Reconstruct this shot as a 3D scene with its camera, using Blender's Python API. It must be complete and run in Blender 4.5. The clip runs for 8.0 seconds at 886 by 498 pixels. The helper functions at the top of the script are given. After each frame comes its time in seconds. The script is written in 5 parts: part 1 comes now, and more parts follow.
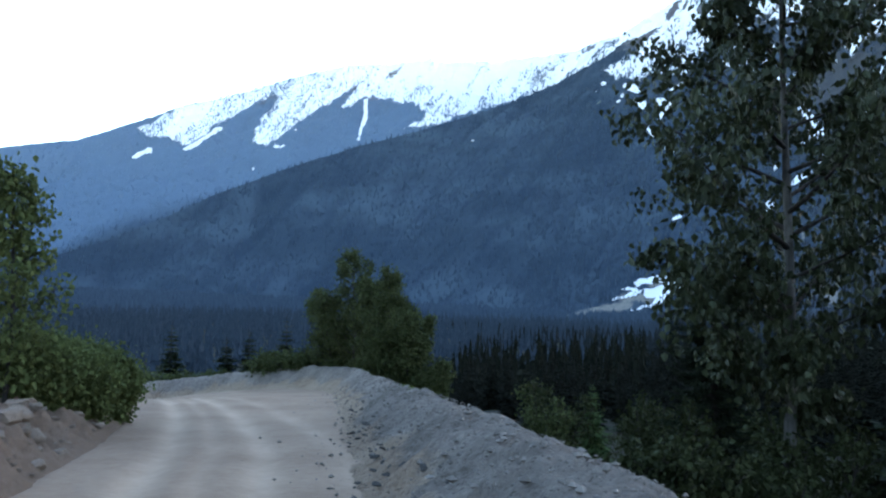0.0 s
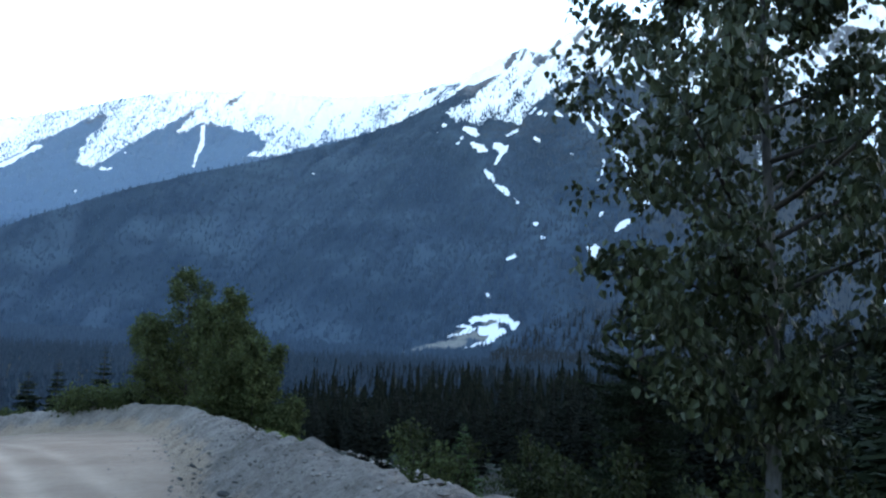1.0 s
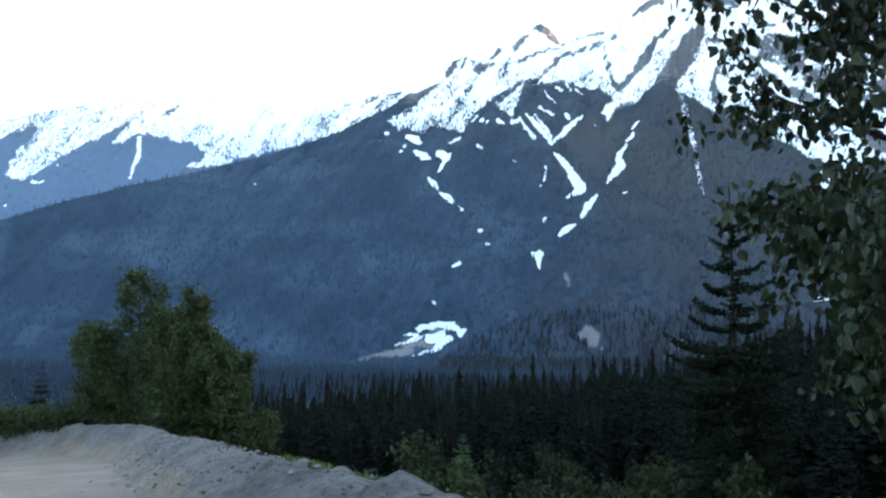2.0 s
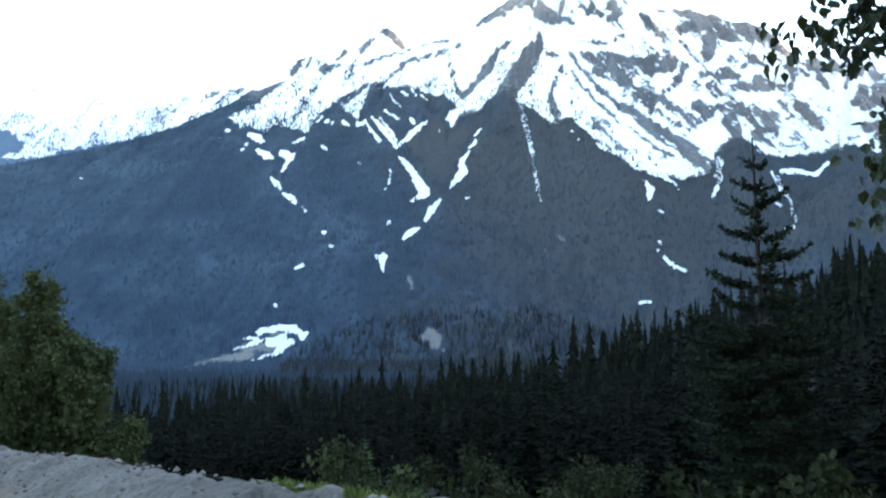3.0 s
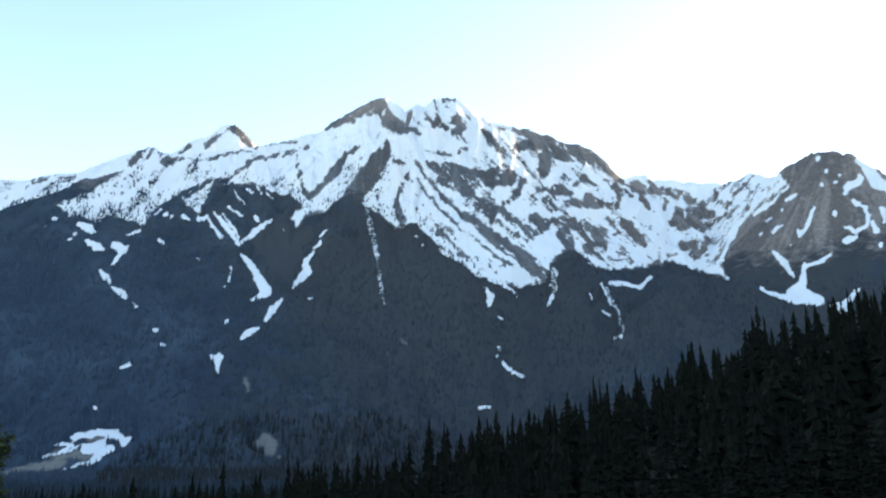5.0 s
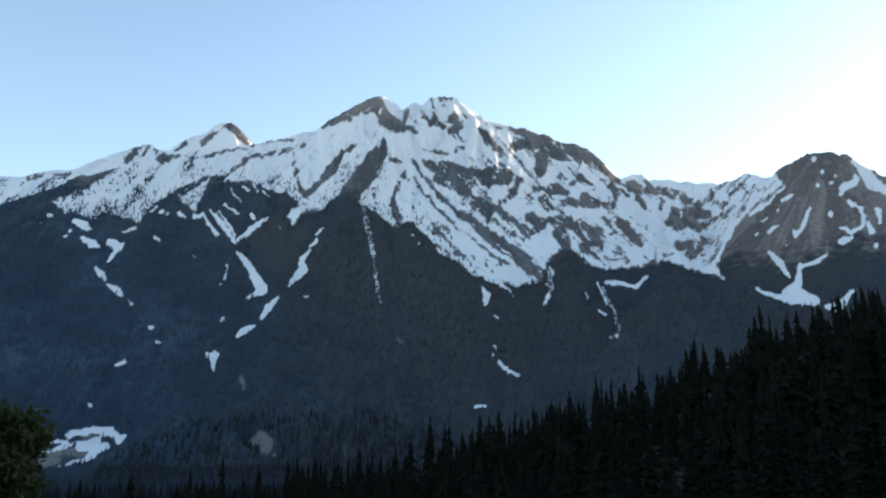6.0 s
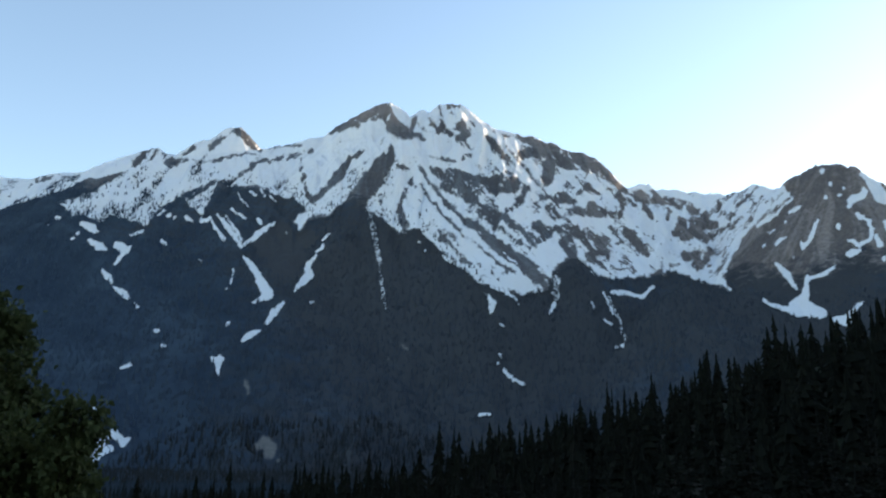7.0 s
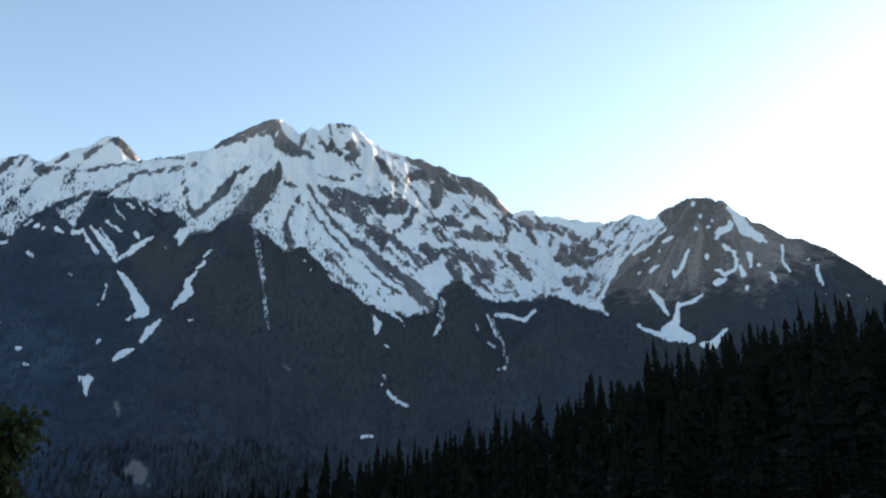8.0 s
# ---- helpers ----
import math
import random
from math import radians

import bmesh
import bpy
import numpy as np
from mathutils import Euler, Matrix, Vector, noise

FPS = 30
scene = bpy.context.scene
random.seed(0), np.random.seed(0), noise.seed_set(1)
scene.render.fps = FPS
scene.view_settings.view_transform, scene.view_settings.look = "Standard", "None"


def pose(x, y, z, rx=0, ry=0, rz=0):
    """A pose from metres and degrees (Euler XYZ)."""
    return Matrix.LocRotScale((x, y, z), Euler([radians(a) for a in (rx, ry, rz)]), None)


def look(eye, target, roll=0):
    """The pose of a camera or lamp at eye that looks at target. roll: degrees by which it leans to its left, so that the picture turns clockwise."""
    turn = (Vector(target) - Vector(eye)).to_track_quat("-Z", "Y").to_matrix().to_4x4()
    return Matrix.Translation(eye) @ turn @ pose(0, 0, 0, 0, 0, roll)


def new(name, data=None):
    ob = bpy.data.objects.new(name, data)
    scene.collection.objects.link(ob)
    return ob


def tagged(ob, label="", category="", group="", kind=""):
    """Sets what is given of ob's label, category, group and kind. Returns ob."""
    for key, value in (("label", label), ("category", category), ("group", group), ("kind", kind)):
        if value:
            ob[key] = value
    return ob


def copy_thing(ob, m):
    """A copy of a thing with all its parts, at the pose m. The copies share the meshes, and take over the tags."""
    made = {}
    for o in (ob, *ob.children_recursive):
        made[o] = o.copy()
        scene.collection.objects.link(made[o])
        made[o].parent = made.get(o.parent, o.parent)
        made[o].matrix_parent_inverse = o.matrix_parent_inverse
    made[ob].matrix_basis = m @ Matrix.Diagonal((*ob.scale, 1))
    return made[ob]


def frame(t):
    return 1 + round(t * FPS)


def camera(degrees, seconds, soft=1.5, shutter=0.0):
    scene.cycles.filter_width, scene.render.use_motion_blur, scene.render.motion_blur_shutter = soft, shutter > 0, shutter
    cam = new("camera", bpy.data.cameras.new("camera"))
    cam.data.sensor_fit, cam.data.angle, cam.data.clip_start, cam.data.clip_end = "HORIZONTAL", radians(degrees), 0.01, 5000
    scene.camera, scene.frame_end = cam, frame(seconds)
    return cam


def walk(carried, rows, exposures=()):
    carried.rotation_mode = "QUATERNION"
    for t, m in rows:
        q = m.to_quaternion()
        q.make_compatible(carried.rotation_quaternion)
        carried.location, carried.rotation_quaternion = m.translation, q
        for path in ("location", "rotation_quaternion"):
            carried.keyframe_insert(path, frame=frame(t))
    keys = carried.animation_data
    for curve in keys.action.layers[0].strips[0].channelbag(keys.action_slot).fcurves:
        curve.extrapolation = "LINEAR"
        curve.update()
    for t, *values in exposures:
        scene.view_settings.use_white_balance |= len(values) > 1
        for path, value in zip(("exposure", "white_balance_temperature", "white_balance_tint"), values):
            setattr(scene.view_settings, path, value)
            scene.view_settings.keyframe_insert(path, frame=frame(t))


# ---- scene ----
# The camera: carried along the road in a car, turning to the mountains on the right.
cam = camera(57.34, 8.0, soft=2.2, shutter=0.0)
PATH = [
    (0.0, pose(0.00, 0.00, 1.60, 93.51, -1.67, -0.03)),
    (0.5, pose(-0.44, 2.64, 1.39, 96.25, -3.69, -6.42)),
    (1, pose(-0.93, 5.21, 1.18, 96.45, -2.46, -11.57)),
    (1.2, pose(-1.13, 6.22, 1.09, 97.89, -1.32, -12.89)),
    (2.3, pose(-2.30, 11.40, 0.67, 96.87, -1.19, -17.72)),
    (2.5, pose(-2.51, 12.27, 0.59, 96.97, -1.16, -20.28)),
    (3, pose(-3.07, 14.40, 0.42, 97.45, -0.21, -26.42)),
    (3.5, pose(-3.64, 16.48, 0.25, 98.72, -0.51, -33.64)),
    (4, pose(-4.21, 18.41, 0.08, 98.86, -0.61, -36.42)),
    (4.5, pose(-4.71, 20.02, -0.05, 105.32, 0.56, -37.72)),
    (5, pose(-5.11, 21.29, -0.16, 104.73, 0.10, -37.71)),
    (5.2, pose(-5.26, 21.73, -0.20, 104.34, 0.89, -37.80)),
    (6.3, pose(-6.07, 24.13, -0.40, 104.98, -1.05, -37.76)),
    (6.5, pose(-6.22, 24.55, -0.44, 105.84, -1.51, -37.33)),
    (7, pose(-6.60, 25.63, -0.53, 105.17, -0.92, -37.88)),
    (7.5, pose(-7.00, 26.71, -0.62, 106.42, -0.57, -43.39)),
    (8, pose(-7.41, 27.81, -0.71, 106.74, -0.17, -46.01)),
]

EXPOSURES = ((0.0, 3.32, 6750, 12), (1.0, 3.4, 6850, 12), (3.5, 3.7, 7300, 12), (4.2, 3.76, 7450, 12), (4.5, 3.7, 7500, 12), (5.1, 2.55, 7200, 12), (6.3, 2.05, 7150, 12), (8.0, 1.95, 7200, 12))
walk(cam, PATH, EXPOSURES)

# ---------------------------------------------------------------- daylight: a low sun behind the ridge on the right
SUN_AZ, SUN_EL = 95.0, 9.0
world = bpy.data.worlds.new("evening_sky")
scene.world = world
world.use_nodes = True
wn = world.node_tree.nodes
sky = wn.new("ShaderNodeTexSky")
sky.sky_type = "NISHITA"
sky.sun_disc = False
sky.sun_elevation, sky.sun_rotation = radians(SUN_EL), radians(SUN_AZ)
sky.altitude, sky.air_density, sky.dust_density, sky.ozone_density = 900, 1.0, 0.8, 1.5
wn["Background"].inputs["Strength"].default_value = 0.12
world.node_tree.links.new(sky.outputs[0], wn["Background"].inputs["Color"])
sun = new("sun", bpy.data.lights.new("sun", "SUN"))
sun.data.energy, sun.data.angle, sun.data.color = 2.2, radians(0.6), (1.0, 0.86, 0.7)
sd = Vector((math.sin(radians(SUN_AZ)) * math.cos(radians(SUN_EL)), math.cos(radians(SUN_AZ)) * math.cos(radians(SUN_EL)), math.sin(radians(SUN_EL))))
sun.matrix_world = look(sd * 300, (0, 0, 0))
tagged(sun, kind="structure")


# ---------------------------------------------------------------- materials
class Nodes:
    """A short way to write node materials."""

    def __init__(self, name, rough=0.9, specular=0.2):
        self.mat = bpy.data.materials.new(name)
        self.mat.use_nodes = True
        self.n, self.l = self.mat.node_tree.nodes, self.mat.node_tree.links
        self.b = self.n["Principled BSDF"]
        self.b.inputs["Roughness"].default_value = rough
        self.b.inputs["Specular IOR Level"].default_value = specular
        self.where = self.n.new("ShaderNodeTexCoord").outputs["Object"]

    def put(self, socket, value):
        if isinstance(value, bpy.types.NodeSocket):
            self.l.new(value, socket)
        elif isinstance(value, (int, float)):
            socket.default_value = value
        else:
            socket.default_value = (*value, 1) if len(value) == 3 and len(socket.default_value) == 4 else value

    def noise(self, scale, detail=4, rough=0.55, distort=0.0, stretch=None):
        t = self.n.new("ShaderNodeTexNoise")
        t.inputs["Scale"].default_value, t.inputs["Detail"].default_value = scale, detail
        t.inputs["Roughness"].default_value, t.inputs["Distortion"].default_value = rough, distort
        where = self.where
        if stretch:
            m = self.n.new("ShaderNodeMapping")
            m.inputs["Scale"].default_value = stretch
            self.l.new(where, m.inputs["Vector"])
            where = m.outputs[0]
        self.l.new(where, t.inputs["Vector"])
        return t.outputs["Fac"]

    def cells(self, scale, feature="F1", out="Distance"):
        t = self.n.new("ShaderNodeTexVoronoi")
        t.feature = feature
        t.inputs["Scale"].default_value = scale
        self.l.new(self.where, t.inputs["Vector"])
        return t.outputs[out]

    def sum(self, op, a, b=0.0, c=0.0):
        t = self.n.new("ShaderNodeMath")
        t.operation = op
        for s, v in zip(t.inputs, (a, b, c)):
            self.put(s, v)
        return t.outputs[0]

    def ramp(self, fac, a, b):
        t = self.n.new("ShaderNodeMapRange")
        t.interpolation_type = "SMOOTHSTEP"
        self.put(t.inputs["Value"], fac)
        t.inputs["From Min"].default_value, t.inputs["From Max"].default_value = a, b
        return t.outputs[0]

    def mix(self, fac, a, b):
        t = self.n.new("ShaderNodeMix")
        t.data_type = "RGBA"
        self.put(t.inputs[0], fac)
        self.put(t.inputs[6], a)
        self.put(t.inputs[7], b)
        return t.outputs[2]

    def attribute(self, name):
        t = self.n.new("ShaderNodeAttribute")
        t.attribute_name = name
        return t.outputs["Fac"]

    def island(self):
        return self.n.new("ShaderNodeNewGeometry").outputs["Random Per Island"]

    def one(self):
        return self.n.new("ShaderNodeObjectInfo").outputs["Random"]

    def bump(self, height, distance, strength=1.0):
        t = self.n.new("ShaderNodeBump")
        t.inputs["Distance"].default_value, t.inputs["Strength"].default_value = distance, strength
        self.l.new(height, t.inputs["Height"])
        self.l.new(t.outputs[0], self.b.inputs["Normal"])

    def colour(self, value):
        self.put(self.b.inputs["Base Color"], value)
        return self.mat


def make_mountain():
    m = Nodes("mountain_slope", 0.95, 0.03)
    snow, bare, grit = m.attribute("snow"), m.attribute("bare"), m.attribute("grit")
    big, mid, fine = m.noise(0.006, 6, 0.6), m.noise(0.018, 8, 0.72, 0.5, (1, 1, 1.7)), m.noise(0.085, 5, 0.7, 0.3, (1, 1, 1.5))
    # brown eastern rock, with the haze before it painted in as extra lightness
    rust_haze = m.attribute("rust_haze")
    rock = m.mix(mid, m.mix(rust_haze, (0.085, 0.093, 0.107), (0.16, 0.137, 0.128)), m.mix(rust_haze, (0.22, 0.23, 0.25), (0.40, 0.35, 0.33)))
    rock = m.mix(m.ramp(fine, 0.4, 0.7), rock, m.mix(rust_haze, (0.095, 0.10, 0.112), (0.16, 0.138, 0.132)))
    # the blue in the wood's base colour stands in for haze
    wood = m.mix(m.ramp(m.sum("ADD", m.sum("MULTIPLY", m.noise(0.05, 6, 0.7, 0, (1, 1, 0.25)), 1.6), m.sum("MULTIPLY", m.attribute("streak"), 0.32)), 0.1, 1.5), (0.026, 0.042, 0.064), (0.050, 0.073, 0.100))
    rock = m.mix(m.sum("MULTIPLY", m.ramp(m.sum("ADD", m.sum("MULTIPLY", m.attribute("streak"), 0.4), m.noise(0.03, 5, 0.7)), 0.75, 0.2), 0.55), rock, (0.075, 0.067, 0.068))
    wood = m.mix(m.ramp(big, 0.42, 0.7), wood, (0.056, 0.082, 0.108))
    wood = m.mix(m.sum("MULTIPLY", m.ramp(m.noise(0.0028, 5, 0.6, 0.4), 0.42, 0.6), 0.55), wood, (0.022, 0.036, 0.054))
    # the far range is bluer and paler still: more haze put into the colour
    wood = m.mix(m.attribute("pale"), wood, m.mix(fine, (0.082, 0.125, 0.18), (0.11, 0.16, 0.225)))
    # grey-brown cover: real near the snow, elsewhere a painted stand-in for sunward haze
    brush_haze = m.mix(fine, (0.040, 0.043, 0.048), (0.070, 0.070, 0.071))
    wood = m.mix(m.sum("MULTIPLY", m.ramp(m.sum("ADD", m.attribute("brush_haze"), m.sum("MULTIPLY", m.sum("SUBTRACT", mid, 0.5), 1.6)), 0.3, 0.8), 0.85), wood, brush_haze)
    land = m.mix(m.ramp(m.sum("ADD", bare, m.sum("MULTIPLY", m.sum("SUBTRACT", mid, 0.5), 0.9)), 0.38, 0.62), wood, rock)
    land = m.mix(m.sum("MULTIPLY", m.ramp(m.sum("ADD", grit, m.sum("MULTIPLY", m.sum("SUBTRACT", fine, 0.5), 1.2)), 0.25, 1.0), 0.75), land, m.mix(fine, (0.14, 0.13, 0.12), (0.30, 0.28, 0.25)))
    edge = m.sum("ADD", snow, m.sum("ADD", m.sum("MULTIPLY", m.sum("SUBTRACT", mid, 0.5), 0.5), m.sum("MULTIPLY", m.sum("SUBTRACT", fine, 0.5), 1.0)))
    white = m.ramp(edge, 0.36, 0.62)
    m.bump(m.sum("MULTIPLY", m.sum("ADD", fine, m.sum("MULTIPLY", mid, 1.5)), m.ramp(m.sum("ADD", bare, snow), 0.1, 0.6)), 9.0, 0.7)
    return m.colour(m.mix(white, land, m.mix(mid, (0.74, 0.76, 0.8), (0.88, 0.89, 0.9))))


def make_ground():
    m = Nodes("forest_floor", 0.95, 0.1)
    a, b, c = m.noise(0.5, 6, 0.6), m.noise(4, 6, 0.65), m.noise(0.05, 4)
    soil = m.mix(b, (0.02, 0.018, 0.014), (0.05, 0.044, 0.034))
    green = m.mix(b, (0.010, 0.018, 0.010), (0.028, 0.042, 0.02))
    m.bump(b, 0.12)
    return m.colour(m.mix(m.ramp(m.sum("ADD", a, m.sum("MULTIPLY", c, 0.5)), 0.6, 0.8), green, soil))


def make_dirt(name, dark, light, stones):
    m = Nodes(name, 0.95, 0.15)
    a, b, c = m.noise(0.35, 5, 0.6), m.noise(5, 7, 0.7), m.noise(40, 4, 0.6)
    base = m.mix(m.sum("ADD", m.sum("MULTIPLY", a, 0.6), m.sum("MULTIPLY", b, 0.45)), dark, light)
    pebble = m.cells(stones)
    base = m.mix(m.sum("MULTIPLY", m.ramp(pebble, 0.18, 0.5), 0.55), m.mix(c, light, dark), base)
    m.bump(m.sum("ADD", m.sum("MULTIPLY", b, 1.0), m.sum("ADD", m.sum("MULTIPLY", c, 0.4), m.sum("MULTIPLY", pebble, -0.5))), 0.06)
    return m.colour(base)


def make_gravel():
    m = Nodes("loose_gravel", 0.95, 0.1)
    a, b, c, foot = m.noise(0.5, 5, 0.65), m.noise(6, 7, 0.72), m.noise(45, 4, 0.6), m.attribute("foot")
    v = m.ramp(m.sum("ADD", m.sum("MULTIPLY", a, 0.5), m.sum("MULTIPLY", b, 0.5)), 0.25, 0.75)
    grey = m.mix(v, (0.13, 0.106, 0.09), (0.41, 0.35, 0.302))
    tan = m.mix(v, (0.25, 0.172, 0.122), (0.51, 0.38, 0.28))
    base = m.mix(m.ramp(m.sum("ADD", foot, m.sum("MULTIPLY", m.sum("SUBTRACT", b, 0.5), 0.8)), 0.25, 0.8), grey, tan)
    base = m.mix(m.sum("MULTIPLY", m.ramp(m.noise(11, 3, 0.6, 0.4), 0.6, 0.7), 0.75), base, (0.06, 0.048, 0.04))
    cell = m.cells(13)
    base = m.mix(m.sum("MULTIPLY", m.ramp(cell, 0.3, 0.1), 0.5), base, m.mix(c, (0.12, 0.11, 0.10), (0.42, 0.39, 0.36)))
    m.bump(m.sum("ADD", b, m.sum("ADD", m.sum("MULTIPLY", c, 0.4), m.sum("MULTIPLY", cell, -0.6))), 0.16)
    return m.colour(base)


def make_road():
    m = Nodes("packed_dirt", 0.95, 0.15)
    a, b, c, track = m.noise(0.35, 5, 0.6), m.noise(5, 7, 0.7), m.noise(40, 4, 0.6), m.attribute("track")
    v = m.sum("ADD", m.sum("MULTIPLY", a, 0.5), m.sum("ADD", m.sum("MULTIPLY", b, 0.35), m.sum("MULTIPLY", track, 0.24)))
    base = m.mix(m.ramp(v, 0.2, 0.95), (0.24, 0.158, 0.11), (0.56, 0.405, 0.295))
    base = m.mix(m.sum("MULTIPLY", m.ramp(m.cells(24), 0.3, 0.12), 0.35), base, m.mix(c, (0.16, 0.14, 0.125), (0.45, 0.41, 0.37)))
    m.bump(m.sum("ADD", b, m.sum("MULTIPLY", c, 0.4)), 0.05)
    return m.colour(base)


def make_leaf(name, dark, light, rough=0.55, sheer=0.25, gloss=0.04, other=None):
    m = Nodes(name, rough, gloss)
    v = m.sum("ADD", m.sum("MULTIPLY", m.island(), 0.6), m.sum("MULTIPLY", m.noise(0.8, 3), 0.4))
    c = m.mix(v, dark, light)
    if other:
        c = m.mix(m.sum("MULTIPLY", m.ramp(m.noise(0.16, 3, 0.6), 0.5, 0.68), 0.8), c, m.mix(v, dark, other))
    m.colour(c)
    if sheer:
        t = m.n.new("ShaderNodeBsdfTranslucent")
        m.l.new(c, t.inputs["Color"])
        s = m.n.new("ShaderNodeMixShader")
        s.inputs[0].default_value = sheer
        m.l.new(m.b.outputs[0], s.inputs[1])
        m.l.new(t.outputs[0], s.inputs[2])
        m.l.new(s.outputs[0], m.n["Material Output"].inputs["Surface"])
    return m.mat


def make_bark(name, dark, light):
    m = Nodes(name, 0.9, 0.15)
    a, b = m.noise(6, 5, 0.6, 0, (1, 1, 0.25)), m.noise(1.2, 4, 0.6)
    m.bump(a, 0.02)
    return m.colour(m.mix(m.ramp(m.sum("ADD", m.sum("MULTIPLY", a, 0.6), m.sum("MULTIPLY", b, 0.4)), 0.35, 0.65), dark, light))


def make_rock(name, dark, light):
    m = Nodes(name, 0.9, 0.2)
    a, b = m.noise(3, 6, 0.65), m.noise(25, 5, 0.6)
    m.bump(m.sum("ADD", a, m.sum("MULTIPLY", b, 0.3)), 0.04)
    return m.colour(m.mix(m.sum("ADD", m.sum("MULTIPLY", a, 0.7), m.sum("MULTIPLY", m.one(), 0.3)), dark, light))


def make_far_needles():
    # needle colours with haze painted in: blue base, paler far off, greyer by bearing
    m = Nodes("haze_blue_needles", 0.9, 0.0)
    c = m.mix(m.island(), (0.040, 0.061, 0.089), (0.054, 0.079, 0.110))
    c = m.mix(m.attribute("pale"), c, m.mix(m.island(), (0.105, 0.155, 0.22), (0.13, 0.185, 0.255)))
    return m.colour(m.mix(m.sum("MULTIPLY", m.attribute("brush_haze"), 0.8), c, m.mix(m.island(), (0.045, 0.050, 0.058), (0.061, 0.065, 0.070))))


MOUNTAIN = make_mountain()
GROUND = make_ground()
DIRT = make_road()
GRAVEL = make_gravel()
NEEDLE = make_leaf("spruce_needles", (0.010, 0.017, 0.010), (0.036, 0.045, 0.025), 0.6, 0.0)
# near-black base: the backlit wood's shade is put into the needle colour
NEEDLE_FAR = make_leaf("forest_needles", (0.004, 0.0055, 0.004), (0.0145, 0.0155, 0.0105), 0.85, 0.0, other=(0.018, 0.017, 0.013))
NEEDLE_HAZE = make_far_needles()
EARTH = make_dirt("bank_earth", (0.065, 0.042, 0.029), (0.30, 0.20, 0.142), 7)
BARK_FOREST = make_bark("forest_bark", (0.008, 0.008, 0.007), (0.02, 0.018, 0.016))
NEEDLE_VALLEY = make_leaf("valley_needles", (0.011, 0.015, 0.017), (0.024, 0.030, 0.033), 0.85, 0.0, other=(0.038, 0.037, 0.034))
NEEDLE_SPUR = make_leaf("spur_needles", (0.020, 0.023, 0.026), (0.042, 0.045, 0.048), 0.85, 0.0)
# bluer and lighter than the valley needles: haze put into the colour
NEEDLE_VALLEY_HAZE = make_leaf("hazy_valley_needles", (0.026, 0.040, 0.056), (0.043, 0.060, 0.080), 0.85, 0.0)
NEEDLE_LIGHT = make_leaf("young_conifer_needles", (0.03, 0.06, 0.025), (0.09, 0.13, 0.045), 0.6, 0.1)
LEAF = make_leaf("cottonwood_leaf", (0.016, 0.022, 0.010), (0.062, 0.070, 0.032), 0.45, 0.15, 0.15)
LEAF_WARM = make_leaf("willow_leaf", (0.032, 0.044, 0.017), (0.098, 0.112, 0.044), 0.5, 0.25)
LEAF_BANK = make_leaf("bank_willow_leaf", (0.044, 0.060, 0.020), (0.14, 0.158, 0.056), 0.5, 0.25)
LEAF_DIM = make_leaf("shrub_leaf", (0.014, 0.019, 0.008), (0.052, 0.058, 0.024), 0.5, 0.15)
GRASS = make_leaf("grass_blade", (0.06, 0.082, 0.022), (0.17, 0.19, 0.052), 0.6, 0.3)
BARK = make_bark("cottonwood_bark", (0.04, 0.036, 0.032), (0.135, 0.124, 0.112))
BARK_DARK = make_bark("spruce_bark", (0.02, 0.017, 0.015), (0.065, 0.055, 0.048))
ROCK_DARK = make_rock("rubble_rock", (0.035, 0.033, 0.032), (0.12, 0.11, 0.10))
ROCK = make_rock("bank_rock", (0.12, 0.088, 0.066), (0.33, 0.25, 0.195))
CLOD = make_leaf("gravel_clods", (0.07, 0.062, 0.056), (0.30, 0.26, 0.225), 0.95, 0.0)

# ---------------------------------------------------------------- land forms
def hash2(ix, iy, seed):
    """A random number from 0 to 1 for each cell of a grid."""
    n = (ix.astype(np.int64) * 374761393 + iy.astype(np.int64) * 668265263 + seed * 974634777) & 0x7FFFFFFF
    n = ((n ^ (n >> 13)) * 1274126177) & 0x7FFFFFFF
    return ((n ^ (n >> 16)) & 0xFFFFFF) / 16777215.0


def vnoise(x, y, seed=0):
    ix, iy = np.floor(x), np.floor(y)
    fx, fy = x - ix, y - iy
    fx, fy = fx * fx * (3 - 2 * fx), fy * fy * (3 - 2 * fy)
    a, b = hash2(ix, iy, seed), hash2(ix + 1, iy, seed)
    c, d = hash2(ix, iy + 1, seed), hash2(ix + 1, iy + 1, seed)
    return (a + (b - a) * fx) * (1 - fy) + (c + (d - c) * fx) * fy


def fbm(x, y, size, octaves=4, seed=0, gain=0.5):
    """Noise from -1 to 1 with bumps of that size in metres."""
    total, weight, out = 0.0, 1.0, 0.0
    for k in range(octaves):
        out = out + weight * (vnoise(x / size + 17.3 * k, y / size - 9.1 * k, seed + k) * 2 - 1)
        total += weight
        weight *= gain
        size = size * 0.5
    return out / total


def smooth(a, b, v):
    u = np.clip((v - a) / (b - a), 0, 1)
    return u * u * (3 - 2 * u)


def bearing(az, r, el):
    """A point by its bearing from the road's start (degrees from y towards x), its distance and its rise in degrees."""
    a = math.radians(az)
    return (r * math.sin(a), r * math.cos(a), r * math.tan(math.radians(el)) + 1.6)


